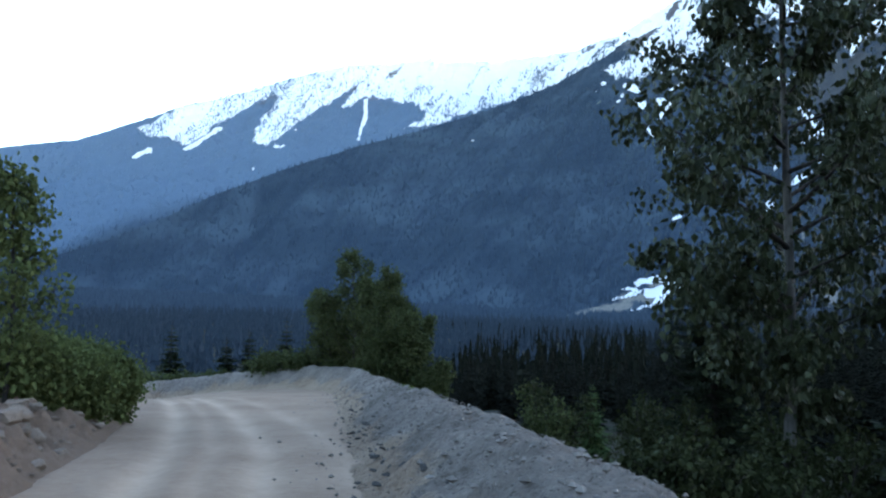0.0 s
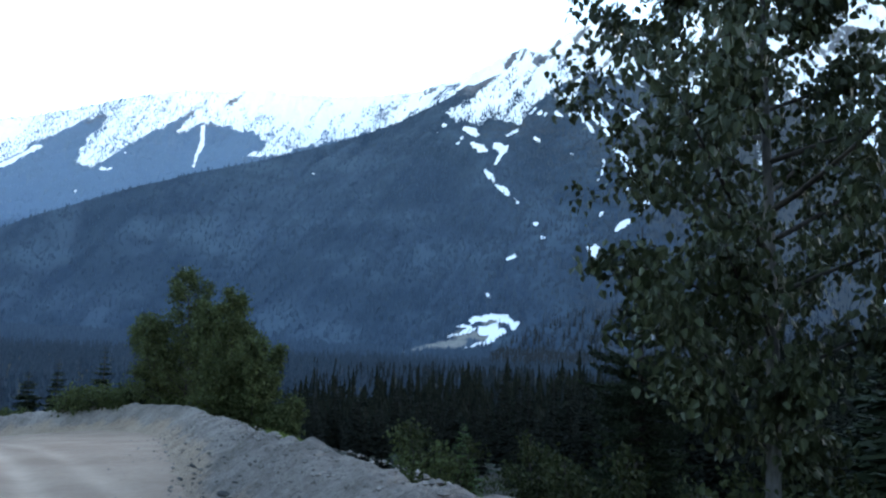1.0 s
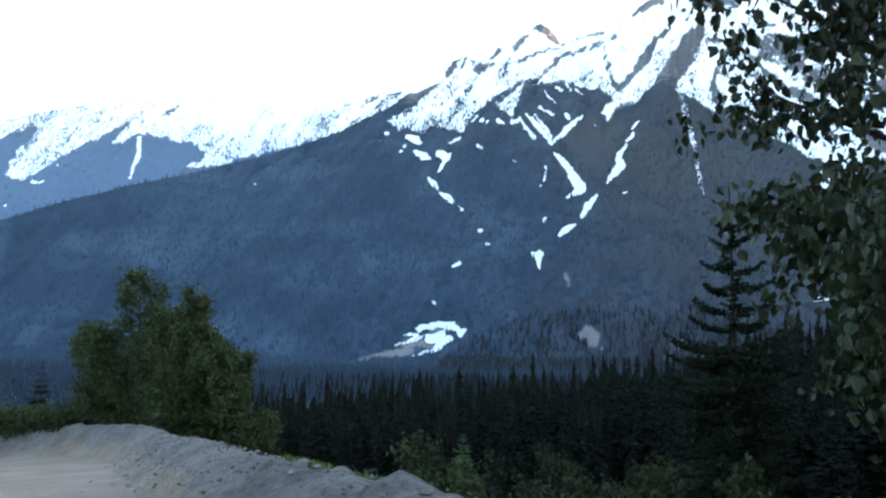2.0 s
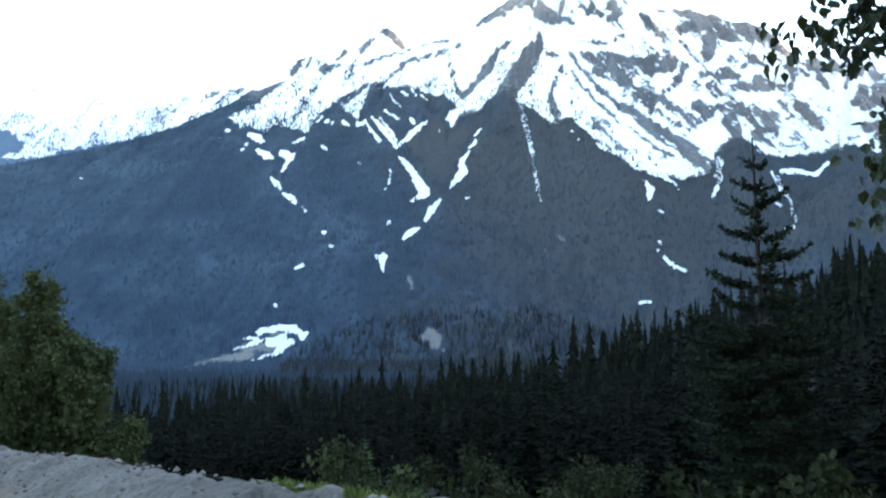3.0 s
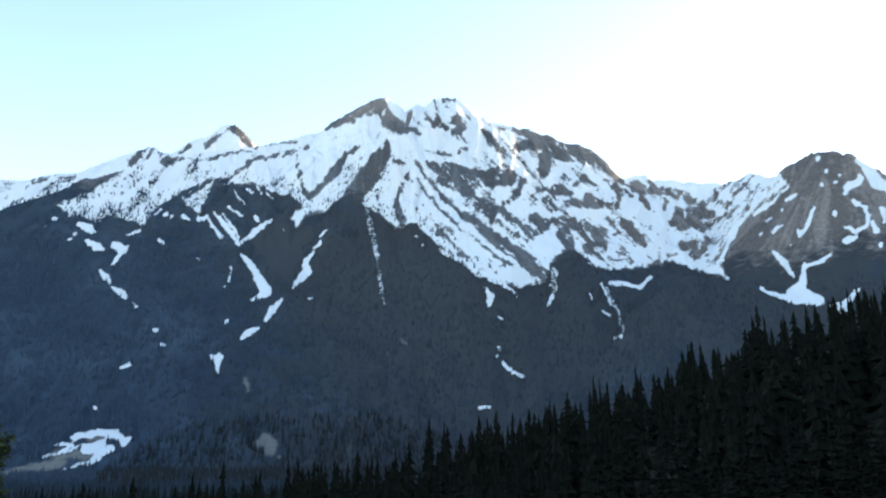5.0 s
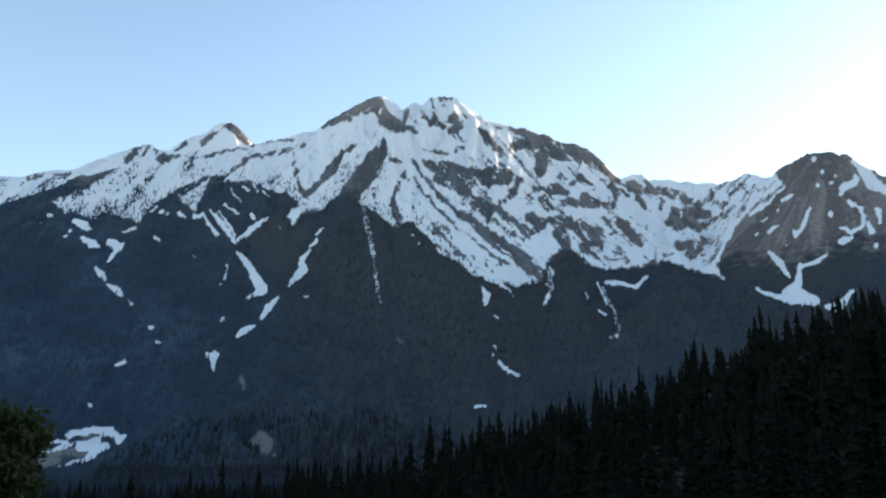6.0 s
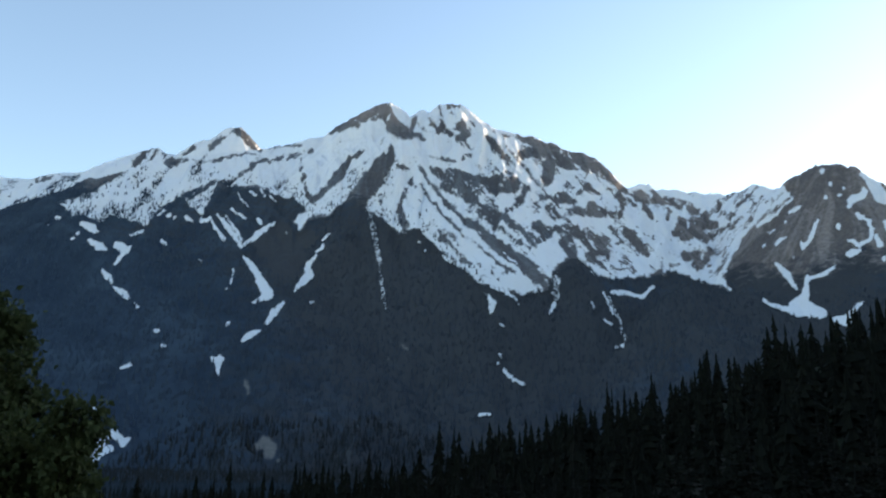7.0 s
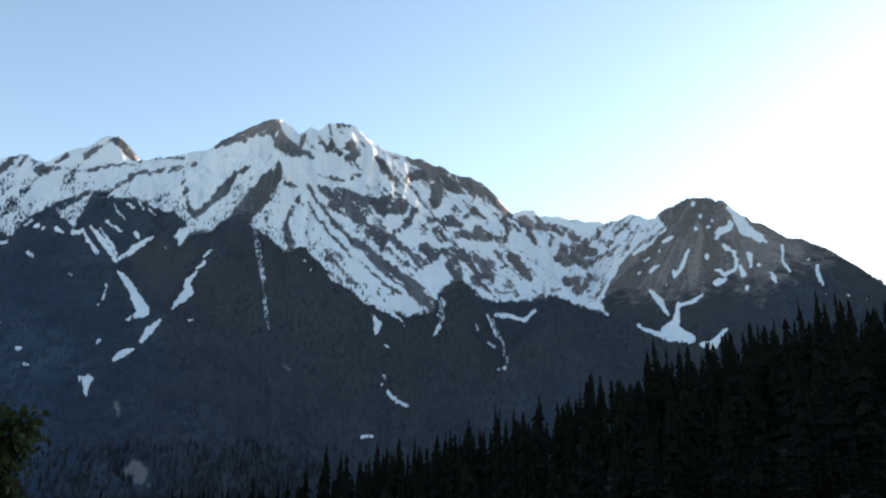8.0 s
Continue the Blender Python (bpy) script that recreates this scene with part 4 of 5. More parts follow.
def conifer_crown(rng, height, radius, bare, whorls, per, twigs, blade, up=0.25, gap=0.0):
    """Boughs in whorls, each a drooping spray of flat needle twigs."""
    out = []
    for w in range(whorls):
        f = (w + rng.uniform(-0.3, 0.3)) / whorls
        z = height * (bare + (1 - bare) * f)
        reach = radius * (1 - np.clip(f, 0, 0.985)) ** 0.72 * rng.uniform(0.75, 1.1) + 0.02 * height * (1 - f) * 0.5
        n = max(3, int(round(per * (1 - 0.35 * f))))
        turn = rng.uniform(0, 6.28)
        for k in range(n):
            if rng.random() < gap:
                continue
            a = turn + 6.283 * k / n + rng.uniform(-0.25, 0.25)
            L = reach * rng.uniform(0.65, 1.12)
            rise = up * (f - 0.35) + rng.uniform(-0.08, 0.08)
            out.append((z, a, L, rise))
    m = len(out)
    z, a, L, rise = (np.array(c) for c in zip(*out))
    d = np.stack([np.cos(a), np.sin(a), np.zeros(m)], 1)
    side = np.stack([-np.sin(a), np.cos(a), np.zeros(m)], 1)
    u = np.linspace(0.08, 1.0, twigs)
    pieces = []
    spine = lambda t: d * (L * t)[:, None] + np.array([0, 0, 1.0]) * (z + L * (rise * t * 1.6 - 0.32 * t * t + 0.22 * t ** 4))[:, None]
    for i, t in enumerate(u):
        t = np.clip(t + rng.uniform(-0.05, 0.05, m), 0.03, 1)
        p = spine(t)
        size = L * (0.46 * (1 - t) + 0.16) * rng.uniform(0.7, 1.25, m)
        for s in (-1, 1):
            way = unit(d * 0.85 + side * s * rng.uniform(0.5, 1.1, m)[:, None] + np.array([0, 0, 1.0]) * rng.uniform(-0.45, 0.08, m)[:, None])
            flat = unit(np.cross(way, np.array([0, 0, 1.0])) + np.array([0, 0, 1.0]) * rng.uniform(-1.3, 1.3, m)[:, None])
            pieces.append(blades(p, way, flat, size, np.clip(size * blade, 0.03, 9)))
    p, q = spine(np.full(m, 0.0)), spine(np.full(m, 1.0))
    pieces.append(blades(p, unit(q - p), unit(np.cross(q - p, np.array([0, 0, 1.0]))), L, L * 0.16))
    return joined(pieces)


def spire(rng, height, radius, tiers, points):
    """A far conifer: ragged skirts one above another, closing to a thin tip."""
    pieces, power = [], rng.uniform(0.65, 1.1)
    for k in range(tiers):
        f = k / tiers
        z, r = height * (0.05 + 0.9 * f) + rng.uniform(-0.3, 0.3), radius * (1 - f) ** power * rng.uniform(0.65, 1.2) + 0.18
        a = np.arange(points) * 6.2832 / points + rng.uniform(0, 6)
        far = r * np.where(np.arange(points) % 2, 0.45, 1.0) * rng.uniform(0.55, 1.35, points)
        rim = np.stack([far * np.cos(a), far * np.sin(a), z - 0.3 * far + rng.uniform(-0.35, 0.35, points)], 1)
        v = np.concatenate([rim, [[rng.uniform(-0.1, 0.1), rng.uniform(-0.1, 0.1), z + height * 1.5 / tiers]]])
        i = np.arange(points)
        pieces.append((v, np.stack([i, (i + 1) % points, np.full(points, points)], 1)))
    return joined(pieces)


def conifer(name, seed, height, radius, whorls, per, twigs, needles, bare=0.06, blade=0.34, gap=0.1, trunk_r=0.014, bark=None, up=0.25):
    rng = np.random.default_rng(seed)
    ob = thing(name, 0, 0, 0)
    bend = rng.uniform(-0.012, 0.012, 2) * height
    path = [(bend[0] * math.sin(3 * t), bend[1] * math.sin(2.5 * t), height * t - 0.4 * (t == 0)) for t in np.linspace(0, 1, 9)]
    radii = [height * trunk_r * (1 - t) ** 0.9 + 0.012 for t in np.linspace(0, 1, 9)]
    part("trunk", mesh_of("trunk", *tube(path, radii, 8), bark or BARK_DARK, True), ob)
    v, f = conifer_crown(rng, height, radius, bare, whorls, per, twigs, blade, up=up, gap=gap)
    part("crown", mesh_of("crown", v, f, needles), ob)
    return ob


def brush_spruce(name, seed, height, radius, needles):
    """A young spruce: a long bare leader, spaced whorls of upswept boughs, each clothed all round in short needle twigs."""
    rng = np.random.default_rng(seed)
    ob = thing(name, 0, 0, 0)
    path = [(0.03 * math.sin(3 * t), 0.04 * math.sin(2 * t), height * t - 0.4 * (t == 0)) for t in np.linspace(0, 1, 12)]
    part("trunk", mesh_of("trunk", *tube(path, [0.012 * height * (1 - t) ** 0.9 + 0.014 for t in np.linspace(0, 1, 12)], 8), BARK_DARK, True), ob)
    starts, ways, lengths, wood = [], [], [], []
    z = height - 0.55

    def clothe(pts, long):
        n = max(3, int(np.linalg.norm(pts[-1] - pts[0]) / 0.028))
        t = np.linspace(0.12, 1, n)
        p = np.stack([np.interp(t, np.linspace(0, 1, len(pts)), pts[:, c]) for c in range(3)], 1)
        d = unit(np.gradient(p, axis=0))
        for k in range(4):
            starts.append(p)
            ways.append(unit(d * 0.9 + unit(rng.normal(0, 1, (n, 3))) * 0.9))
            lengths.append(long * rng.uniform(0.6, 1.2, n) * (1.1 - 0.5 * t))

    while z > 0.3:
        depth = height - z
        reach = min(0.18 + 0.4 * (depth - 0.4), radius * (0.55 + 0.45 * depth / height)) * rng.uniform(0.8, 1.1)
        turn = rng.uniform(0, 6.28)
        count = 5 if depth < 3 else 8
        for k in range(count):
            a = turn + 6.283 * k / count + rng.uniform(-0.3, 0.3)
            L = reach * rng.uniform(0.6, 1.15)
            rise = 0.5 - 0.14 * min(depth, 5) + rng.uniform(-0.12, 0.12)
            t = np.linspace(0, 1, 6)[:, None]
            out = np.array([math.cos(a), math.sin(a), 0.0])
            pts = np.array([0, 0, z + rng.uniform(-0.08, 0.08)]) + out * L * t + np.array([0, 0, 1.0]) * L * (rise * t - 0.3 * t * (1 - t) + 0.1 * t ** 3)
            wood.append(tube(pts, np.linspace(0.012 + 0.008 * L, 0.005, 6), 4))
            clothe(pts, 0.13)
            if L > 0.45:
                for g in np.arange(0.3, 0.95, 0.16):
                    for s in (-1, 1):
                        b = pts[0] + (pts[-1] - pts[0]) * g
                        b[2] = np.interp(g, t[:, 0], pts[:, 2])
                        way = unit(out * 0.8 + s * np.array([-out[1], out[0], 0]) * 0.7 + np.array([0, 0, rise * 0.5 + rng.uniform(-0.2, 0.1)]))
                        ll = L * (1.05 - g) * 0.5 * rng.uniform(0.7, 1.2)
                        clothe(np.array([b, b + way * ll * 0.5, b + way * ll + np.array([0, 0, 0.04])]), 0.1)
        z -= rng.uniform(0.3, 0.46) if depth < 3 else rng.uniform(0.2, 0.3)
    p, d, l = np.concatenate(starts), np.concatenate(ways), np.concatenate(lengths)
    tagged(part("branchwork", mesh_of("branchwork", *joined(wood), BARK_DARK, True), ob), kind="stuff")
    v, f = blades(p, d, unit(np.cross(d, rng.normal(0, 1, d.shape))), l, l * 0.34)
    part("crown", mesh_of("crown", v, f, needles), ob)
    return ob


def leaf_cards(rng, centres, spread, size, droop=0.3):
    """Single leaves scattered round each centre: folded diamonds hanging at all angles."""
    n = len(centres)
    p = centres + rng.normal(0, 1, (n, 3)) * np.asarray(spread)
    way = unit(rng.normal(0, 0.8, (n, 3)) + np.array([0, 0, -droop * 3]))
    flat = unit(np.cross(way, rng.normal(0, 1, (n, 3))))
    fold = np.cross(way, flat)
    s = (size * rng.uniform(0.6, 1.25, n))[:, None]
    v = np.stack([p, p + s * (0.28 * way - 0.36 * flat + 0.1 * fold), p + s * (0.62 * way - 0.27 * flat + 0.08 * fold), p + s * way,
                  p + s * (0.62 * way + 0.27 * flat + 0.08 * fold), p + s * (0.28 * way + 0.36 * flat + 0.1 * fold)], 1)
    i = np.arange(n)[:, None] * 6
    return v.reshape(-1, 3), np.concatenate([i + np.array([[0, 1, 2, 3]]), i + np.array([[0, 3, 4, 5]])])


def limb(rng, base, way, length, lift, steps=6, wobble=0.06):
    pts, p, d = [np.array(base, float)], np.array(base, float), unit(np.array(way, float))
    for k in range(steps):
        d = unit(d + np.array([0, 0, lift]) / steps + rng.normal(0, wobble, 3))
        p = p + d * length / steps
        pts.append(p)
    return np.array(pts)


def broadleaf(name, seed, height, spread, limbs, twigs, leaves, leaf, bark, leafmat, first=0.15, lean=(0, 0), stem_r=0.012, stems=1, angle=0.7, clump=0.16, low=4.5, droop=0.3):
    """A tapered stem or stems, limbs that fork into twigs, and single leaves in clumps along them."""
    rng = np.random.default_rng(seed)
    ob = thing(name, 0, 0, 0)
    limb_meshes, centres = [], []
    for sidx in range(stems):
        a0 = 6.283 * sidx / stems + rng.uniform(0, 1)
        fan = 0.0 if stems == 1 else rng.uniform(0.1, 0.45)
        h = height * (1 if stems == 1 else rng.uniform(0.7, 1.0))
        trunk = [np.array([lean[0] * t + fan * h * t * math.cos(a0) + 0.012 * h * math.sin(5 * t + sidx), lean[1] * t + fan * h * t * math.sin(a0) + 0.01 * h * math.sin(4 * t), h * t - 0.5 * (t == 0)]) for t in np.linspace(0, 1, 12)]
        radii = [h * stem_r * (1 - t) ** 0.8 + 0.012 for t in np.linspace(0, 1, 12)]
        part("trunk", mesh_of("trunk", *tube(trunk, radii, 9 if stems == 1 else 5), bark, True), ob)
        T = np.array(trunk)
        for k in range(limbs):
            f = first + (0.97 - first) * (k + rng.uniform(0, 0.8)) / limbs
            p = np.array([np.interp(f, np.linspace(0, 1, 12), T[:, c]) for c in range(3)])
            a = k * 2.4 + rng.uniform(-0.5, 0.5)
            L = spread * (1.08 - f) ** 0.6 * rng.uniform(0.6, 1.1) * (0.3 + 0.95 * min(1, (f - first) * low))
            path = limb(rng, p, (math.cos(a), math.sin(a), angle * rng.uniform(0.4, 1.1)), L, 0.25)
            limb_meshes.append(tube(path, np.linspace(0.014 * L + 0.008, 0.005, 7), 5))
            for j in range(twigs):
                g = rng.uniform(0.25, 1.0)
                q = np.array([np.interp(g, np.linspace(0, 1, 7), path[:, c]) for c in range(3)])
                tw = limb(rng, q, unit(path[-1] - path[0]) + rng.normal(0, 0.75, 3), L * rng.uniform(0.18, 0.42), 0.0, 4, 0.2)
                limb_meshes.append(tube(tw, np.linspace(0.008, 0.003, 5), 3))
                g2 = rng.uniform(0, 1, leaves) ** 0.7
                centres.append(np.stack([np.interp(g2, np.linspace(0, 1, 5), tw[:, c]) for c in range(3)], 1))
    tagged(part("branchwork", mesh_of("branchwork", *joined(limb_meshes), BARK_DARK, True), ob), kind="stuff")
    v, f = leaf_cards(rng, np.concatenate(centres), clump, leaf, droop)
    part("crown", mesh_of("crown", v, f, leafmat), ob)
    return ob


def stand(ob, x, y, turn=0.0, size=1.0, sink=0.05):
    ob.matrix_basis = pose(x, y, float(ground_height(x, y)) - sink, 0, 0, turn) @ Matrix.Diagonal((size, size, size, 1))
    return ob


# ---------------------------------------------------------------- the mountains
def build_mountains():
    az = np.radians(np.concatenate([np.arange(-180, -36, 3.0), np.arange(-36, 79, 0.08), np.arange(79, 180.1, 3.0)]))
    r = np.concatenate([np.linspace(1150, 1500, 30, endpoint=False), np.linspace(1500, 3900, 300, endpoint=False), np.linspace(3900, 4550, 60)])
    R, A = np.meshgrid(r, az, indexing="ij")
    x, y = R * np.sin(A), R * np.cos(A)
    z = mountain_height(x, y)
    # an unseen ring of slopes, added behind to close in the sky light
    behind = smooth(math.radians(100), math.radians(125), np.abs(A))
    z = z + behind * np.clip((R - 1150) * 0.45, 0, 900) * (0.8 + 0.3 * fbm(x, y, 600, 3, 71))
    fine, broad = fall_lines(x, y, z, R, A, 13, 150, 73), fall_lines(x, y, z, R, A, 42, 420, 75)
    top = smooth(450, 1200, z) * (1 - behind)
    snow = snow_amount(x, y, z, fine, broad)
    z = z + top * (3.0 * fine + 5.0 * broad)
    edge = np.interp(np.degrees(A), *zip(*SNOW_EDGE)) - 320 * smooth(55, 62, np.degrees(A)) * (1 - smooth(74, 80, np.degrees(A)))
    bare = np.clip(0.35 + (z - edge - 60 - fbm(x, y, 350, 3, 81) * 120) / 500, 0, 1)
    ra, re = ragged(x, y, z)
    bare = np.maximum(bare, np.clip(0.55 + snow_depth(x, y, ra, re) / 0.9, 0, 1) * smooth(20, 24, ra))
    brush_haze = smooth(-420, -40, z - edge) * (0.45 + 0.5 * fbm(x, y, 300, 3, 85)) * (0.3 + 0.7 * smooth(6, 18, np.degrees(A)))
    # greyer towards the right: the tone of haze, put into the colour
    brush_haze = np.maximum(brush_haze, (0.85 + 0.4 * fbm(x, y, 420, 4, 87)) * smooth(12, 32, np.degrees(A)))
    brush_haze = np.maximum(brush_haze, np.clip(0.9 + mark_depth(ra, re, BARE_EARTH) / 0.6, 0, 1.3))
    grit = np.clip(0.5 + mark_depth(ra, re, DEBRIS_FAN) / 0.3, 0, 1)
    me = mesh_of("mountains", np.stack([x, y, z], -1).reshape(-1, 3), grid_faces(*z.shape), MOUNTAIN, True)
    # the first of these marks the far range, where haze is painted on
    for name, values in (("pale", smooth(3250, 3500, R) * (1 - smooth(4, 10, np.degrees(A)))), ("snow", snow), ("bare", bare), ("rust_haze", np.clip(smooth(40, 58, np.degrees(A)) + smooth(1380, 1560, z) * smooth(29, 31, np.degrees(A)) + 0.35 * fbm(x, y, 320, 3, 90), 0, 1)), ("grit", grit), ("brush_haze", brush_haze), ("streak", 0.7 * broad + 0.5 * fine)):
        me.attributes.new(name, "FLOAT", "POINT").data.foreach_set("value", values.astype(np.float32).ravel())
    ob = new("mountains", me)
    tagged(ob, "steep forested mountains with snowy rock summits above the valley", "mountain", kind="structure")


build_mountains()


# ---------------------------------------------------------------- the ground
def build_ground():
    az = np.radians(np.concatenate([np.arange(-180, -40, 2.0), np.arange(-40, 80, 0.3), np.arange(80, 180.1, 2.0)]))
    r = np.concatenate([[0.01], np.geomspace(0.6, 120, 190, endpoint=False), np.geomspace(120, 1260, 90)])
    R, A = np.meshgrid(r, az, indexing="ij")
    x, y = R * np.sin(A) - 1.0, R * np.cos(A) + 6.0
    z = ground_height(x, y)
    far = smooth(900, 1250, R)
    z = z * (1 - far) + far * (mountain_height(x, y) - 3)
    me = mesh_of("ground", np.stack([x, y, z], -1).reshape(-1, 3), grid_faces(*z.shape), GROUND, True)
    tagged(new("ground", me), "dark earthy valley ground under spruce forest and grass", "ground", kind="structure")


build_ground()


def build_road():
    left = np.array([p[:3] for s, p in road_line(-3.5, -15, 75, 0.25)])
    crest = np.array(BERM)
    seg = np.concatenate([[0], np.cumsum(np.linalg.norm(np.diff(crest[:, :2], axis=0), axis=1))])
    right = np.stack([np.interp(np.linspace(0, seg[-1], len(left)), seg, crest[:, k]) for k in range(3)], 1)
    u = np.linspace(0, 1, 110)[None, :, None]
    p = left[:, None] * (1 - u) + right[:, None] * u
    x, y = p[..., 0], p[..., 1]
    d, z, side = near_line(x, y, ROAD)
    U = d * side
    z = z * (1 - smooth(2, 5, U)) + p[..., 2] * smooth(2, 5, U)
    wob = fbm(x, y, 9, 3, 91) * 0.25
    track = np.zeros(x.shape)
    for c, w, h in ((-1.35, 0.3, 0.07), (0.2, 0.28, 0.06), (1.5, 0.32, 0.04), (-0.6, 0.2, 0.03)):
        dent = np.exp(-((U + wob - c) / w) ** 2)
        z, track = z - h * dent, np.maximum(track, dent * h / 0.07)
    z = z + fbm(x, y, 1.6, 4, 93) * 0.035 + fbm(x, y, 0.4, 2, 95) * 0.014 + 0.05
    z = z - 0.3 * smooth(2.6, 3.3, -U)
    me = mesh_of("road", np.stack([x, y, z], -1).reshape(-1, 3), grid_faces(*x.shape)[:, ::-1], DIRT, True)
    me.attributes.new("track", "FLOAT", "POINT").data.foreach_set("value", track.astype(np.float32).ravel())
    tagged(new("road", me), "unpaved mountain road of pale packed dirt with tyre ruts", "road", kind="structure")


build_road()


def bank_top(x, y, u, zr):
    """The height of the bank, u metres from the road's middle line, which lies at zr."""
    lump = smooth(-2.35, -3.1, u)
    rough = fbm(x, y, 1.6, 4, 111) * 0.3 + np.abs(fbm(x, y, 0.6, 4, 113, 0.65)) * 0.42 + np.abs(fbm(x, y, 0.3, 3, 115)) * 0.2 - 0.16
    return np.maximum(ground_height(x, y), zr - 0.12) + 0.02 + 0.24 * lump + lump * rough - 0.35 * smooth(-6.0, -6.6, u)


def build_bank():
    """The raw cut bank of earth and rubble on the left."""
    u = np.linspace(-6.6, -2.3, 90)
    rows = [p for s, p in road_line(-0.35, -6, 36, 0.1)]
    x = np.array([[p[0] + q * math.cos(p[3]) for q in u] for p in rows])
    y = np.array([[p[1] - q * math.sin(p[3]) for q in u] for p in rows])
    z = bank_top(x, y, u, np.array([[p[2]] for p in rows]))
    me = mesh_of("roadside_bank", np.stack([x, y, z], -1).reshape(-1, 3), grid_faces(*x.shape)[:, ::-1], EARTH, True)
    tagged(new("roadside_bank", me), "raw brown earth bank with rubble beside the road", "bank", kind="structure")


build_bank()


def berm_high(y):
    """How high the berm's crest stands over the road's edge."""
    return 0.86 + 0.11 * smooth(9, 15, y) + 0.36 * smooth(38, 50, y)


def build_berm():
    line = np.array(BERM)
    seg = np.concatenate([[0], np.cumsum(np.linalg.norm(np.diff(line[:, :2], axis=0), axis=1))])
    s = np.concatenate([np.arange(0, 45, 0.08), np.arange(45, seg[-1], 0.1)])
    fine = np.stack([np.interp(s, seg, line[:, k]) for k in range(3)], 1)
    ker = np.ones(41) / 41
    pad = np.pad(fine, ((20, 20), (0, 0)), mode="edge")
    fine = np.stack([np.convolve(pad[:, k], ker, "valid") for k in range(3)], 1)
    d = np.gradient(fine[:, :2], axis=0)
    d /= np.linalg.norm(d, axis=1, keepdims=True)
    q = np.linspace(-2.6, 2.6, 80)
    x = fine[:, 0:1] + q * d[:, 1:2]
    y = fine[:, 1:2] - q * d[:, 0:1]
    prof = np.where(q < 0, 1 - smooth(0.0, 1.95, -q) * 1.0, 1 - smooth(0.0, 2.4, q) * 2.3)
    high = berm_high(fine[:, 1]) + 0.06 * fbm(fine[:, 0], fine[:, 1], 5, 3, 101)
    z = fine[:, 2:3] + prof * high[:, None] - 0.04
    lump = smooth(2.6, 1.2, np.abs(q))
    z = z + (fbm(x, y, 1.7, 4, 103) * 0.13 + fbm(x, y, 0.27, 3, 109) * 0.075 + fbm(x, y, 0.5, 3, 105) * 0.12 + np.abs(fbm(x, y, 0.9, 3, 107)) * 0.14 - 0.04) * (0.1 + 0.9 * lump) * smooth(2.2, 1.1, -q)
    z = z - 0.25 * smooth(2.05, 2.6, -q)
    foot = smooth(0.55, 1.6, -q + fbm(x, y, 1.4, 3, 119) * 0.5)
    me = mesh_of("gravel_berm", np.stack([x, y, z], -1).reshape(-1, 3), grid_faces(*x.shape)[:, ::-1], GRAVEL, True)
    me.attributes.new("foot", "FLOAT", "POINT").data.foreach_set("value", foot.astype(np.float32).ravel())
    tagged(new("gravel_berm", me), "long graded berm of loose grey gravel along the road", "berm", kind="structure")


build_berm()

# ---------------------------------------------------------------- trees beside the road
poplar = broadleaf("cottonwood_tree", 3, 16.5, 5.3, 38, 12, 50, 0.19, BARK, LEAF, first=0.24, low=5.0, lean=(0.1, 0.1), stem_r=0.0095, angle=0.5, clump=0.19, droop=0.55)
tagged(stand(poplar, 7.8, 18.5, 0, 1.0, 0.3), "tall cottonwood with a pale trunk and dark green leaves", "tree")
spruce = brush_spruce("spruce_tree", 5, 9.7, 1.95, NEEDLE)
tagged(stand(spruce, 8.2, 24.6), "slim dark green young spruce below the road's edge", "tree")

# the clump of trees outside the bend
for seed, x, y, top, r in ((12, -2.0, 48.4, 1.7, 1.4), (14, -7.9, 58.0, 1.2, 1.9), (13, -1.4, 47.2, -0.2, 1.2)):
    ob = conifer("young_conifer_tree", seed, top - float(ground_height(x, y)), r, 30, 11, 9, NEEDLE, bare=0.03, gap=0.0, blade=0.5)
    tagged(stand(ob, x, y, seed * 40), "bushy dark green young conifer in the clump at the bend", "tree")
for seed, x, y, top, w, stems in ((26, -5.9, 54.0, 4.5, 2.7, 1), (25, -3.1, 47.6, 3.0, 1.9, 1), (21, -1.8, 46.8, 0.9, 1.3, 3), (22, -2.9, 47.6, 0.9, 1.7, 3), (23, -7.1, 56.0, 1.9, 2.1, 3), (24, -0.6, 46.4, -1.7, 1.1, 3),
                                  (27, -2.4, 48.6, 1.5, 1.5, 1), (28, -4.6, 51.6, 2.4, 2.0, 1)):
    ob = broadleaf("alder_tree", seed, top - float(ground_height(x, y)), w, 34 if stems == 1 else 20, 9, 22, 0.17, BARK_DARK, LEAF_WARM, first=0.06, stems=stems, stem_r=0.008, clump=0.17, angle=1.0)
    tagged(stand(ob, x, y), "leafy green alder in the clump at the bend", "tree")

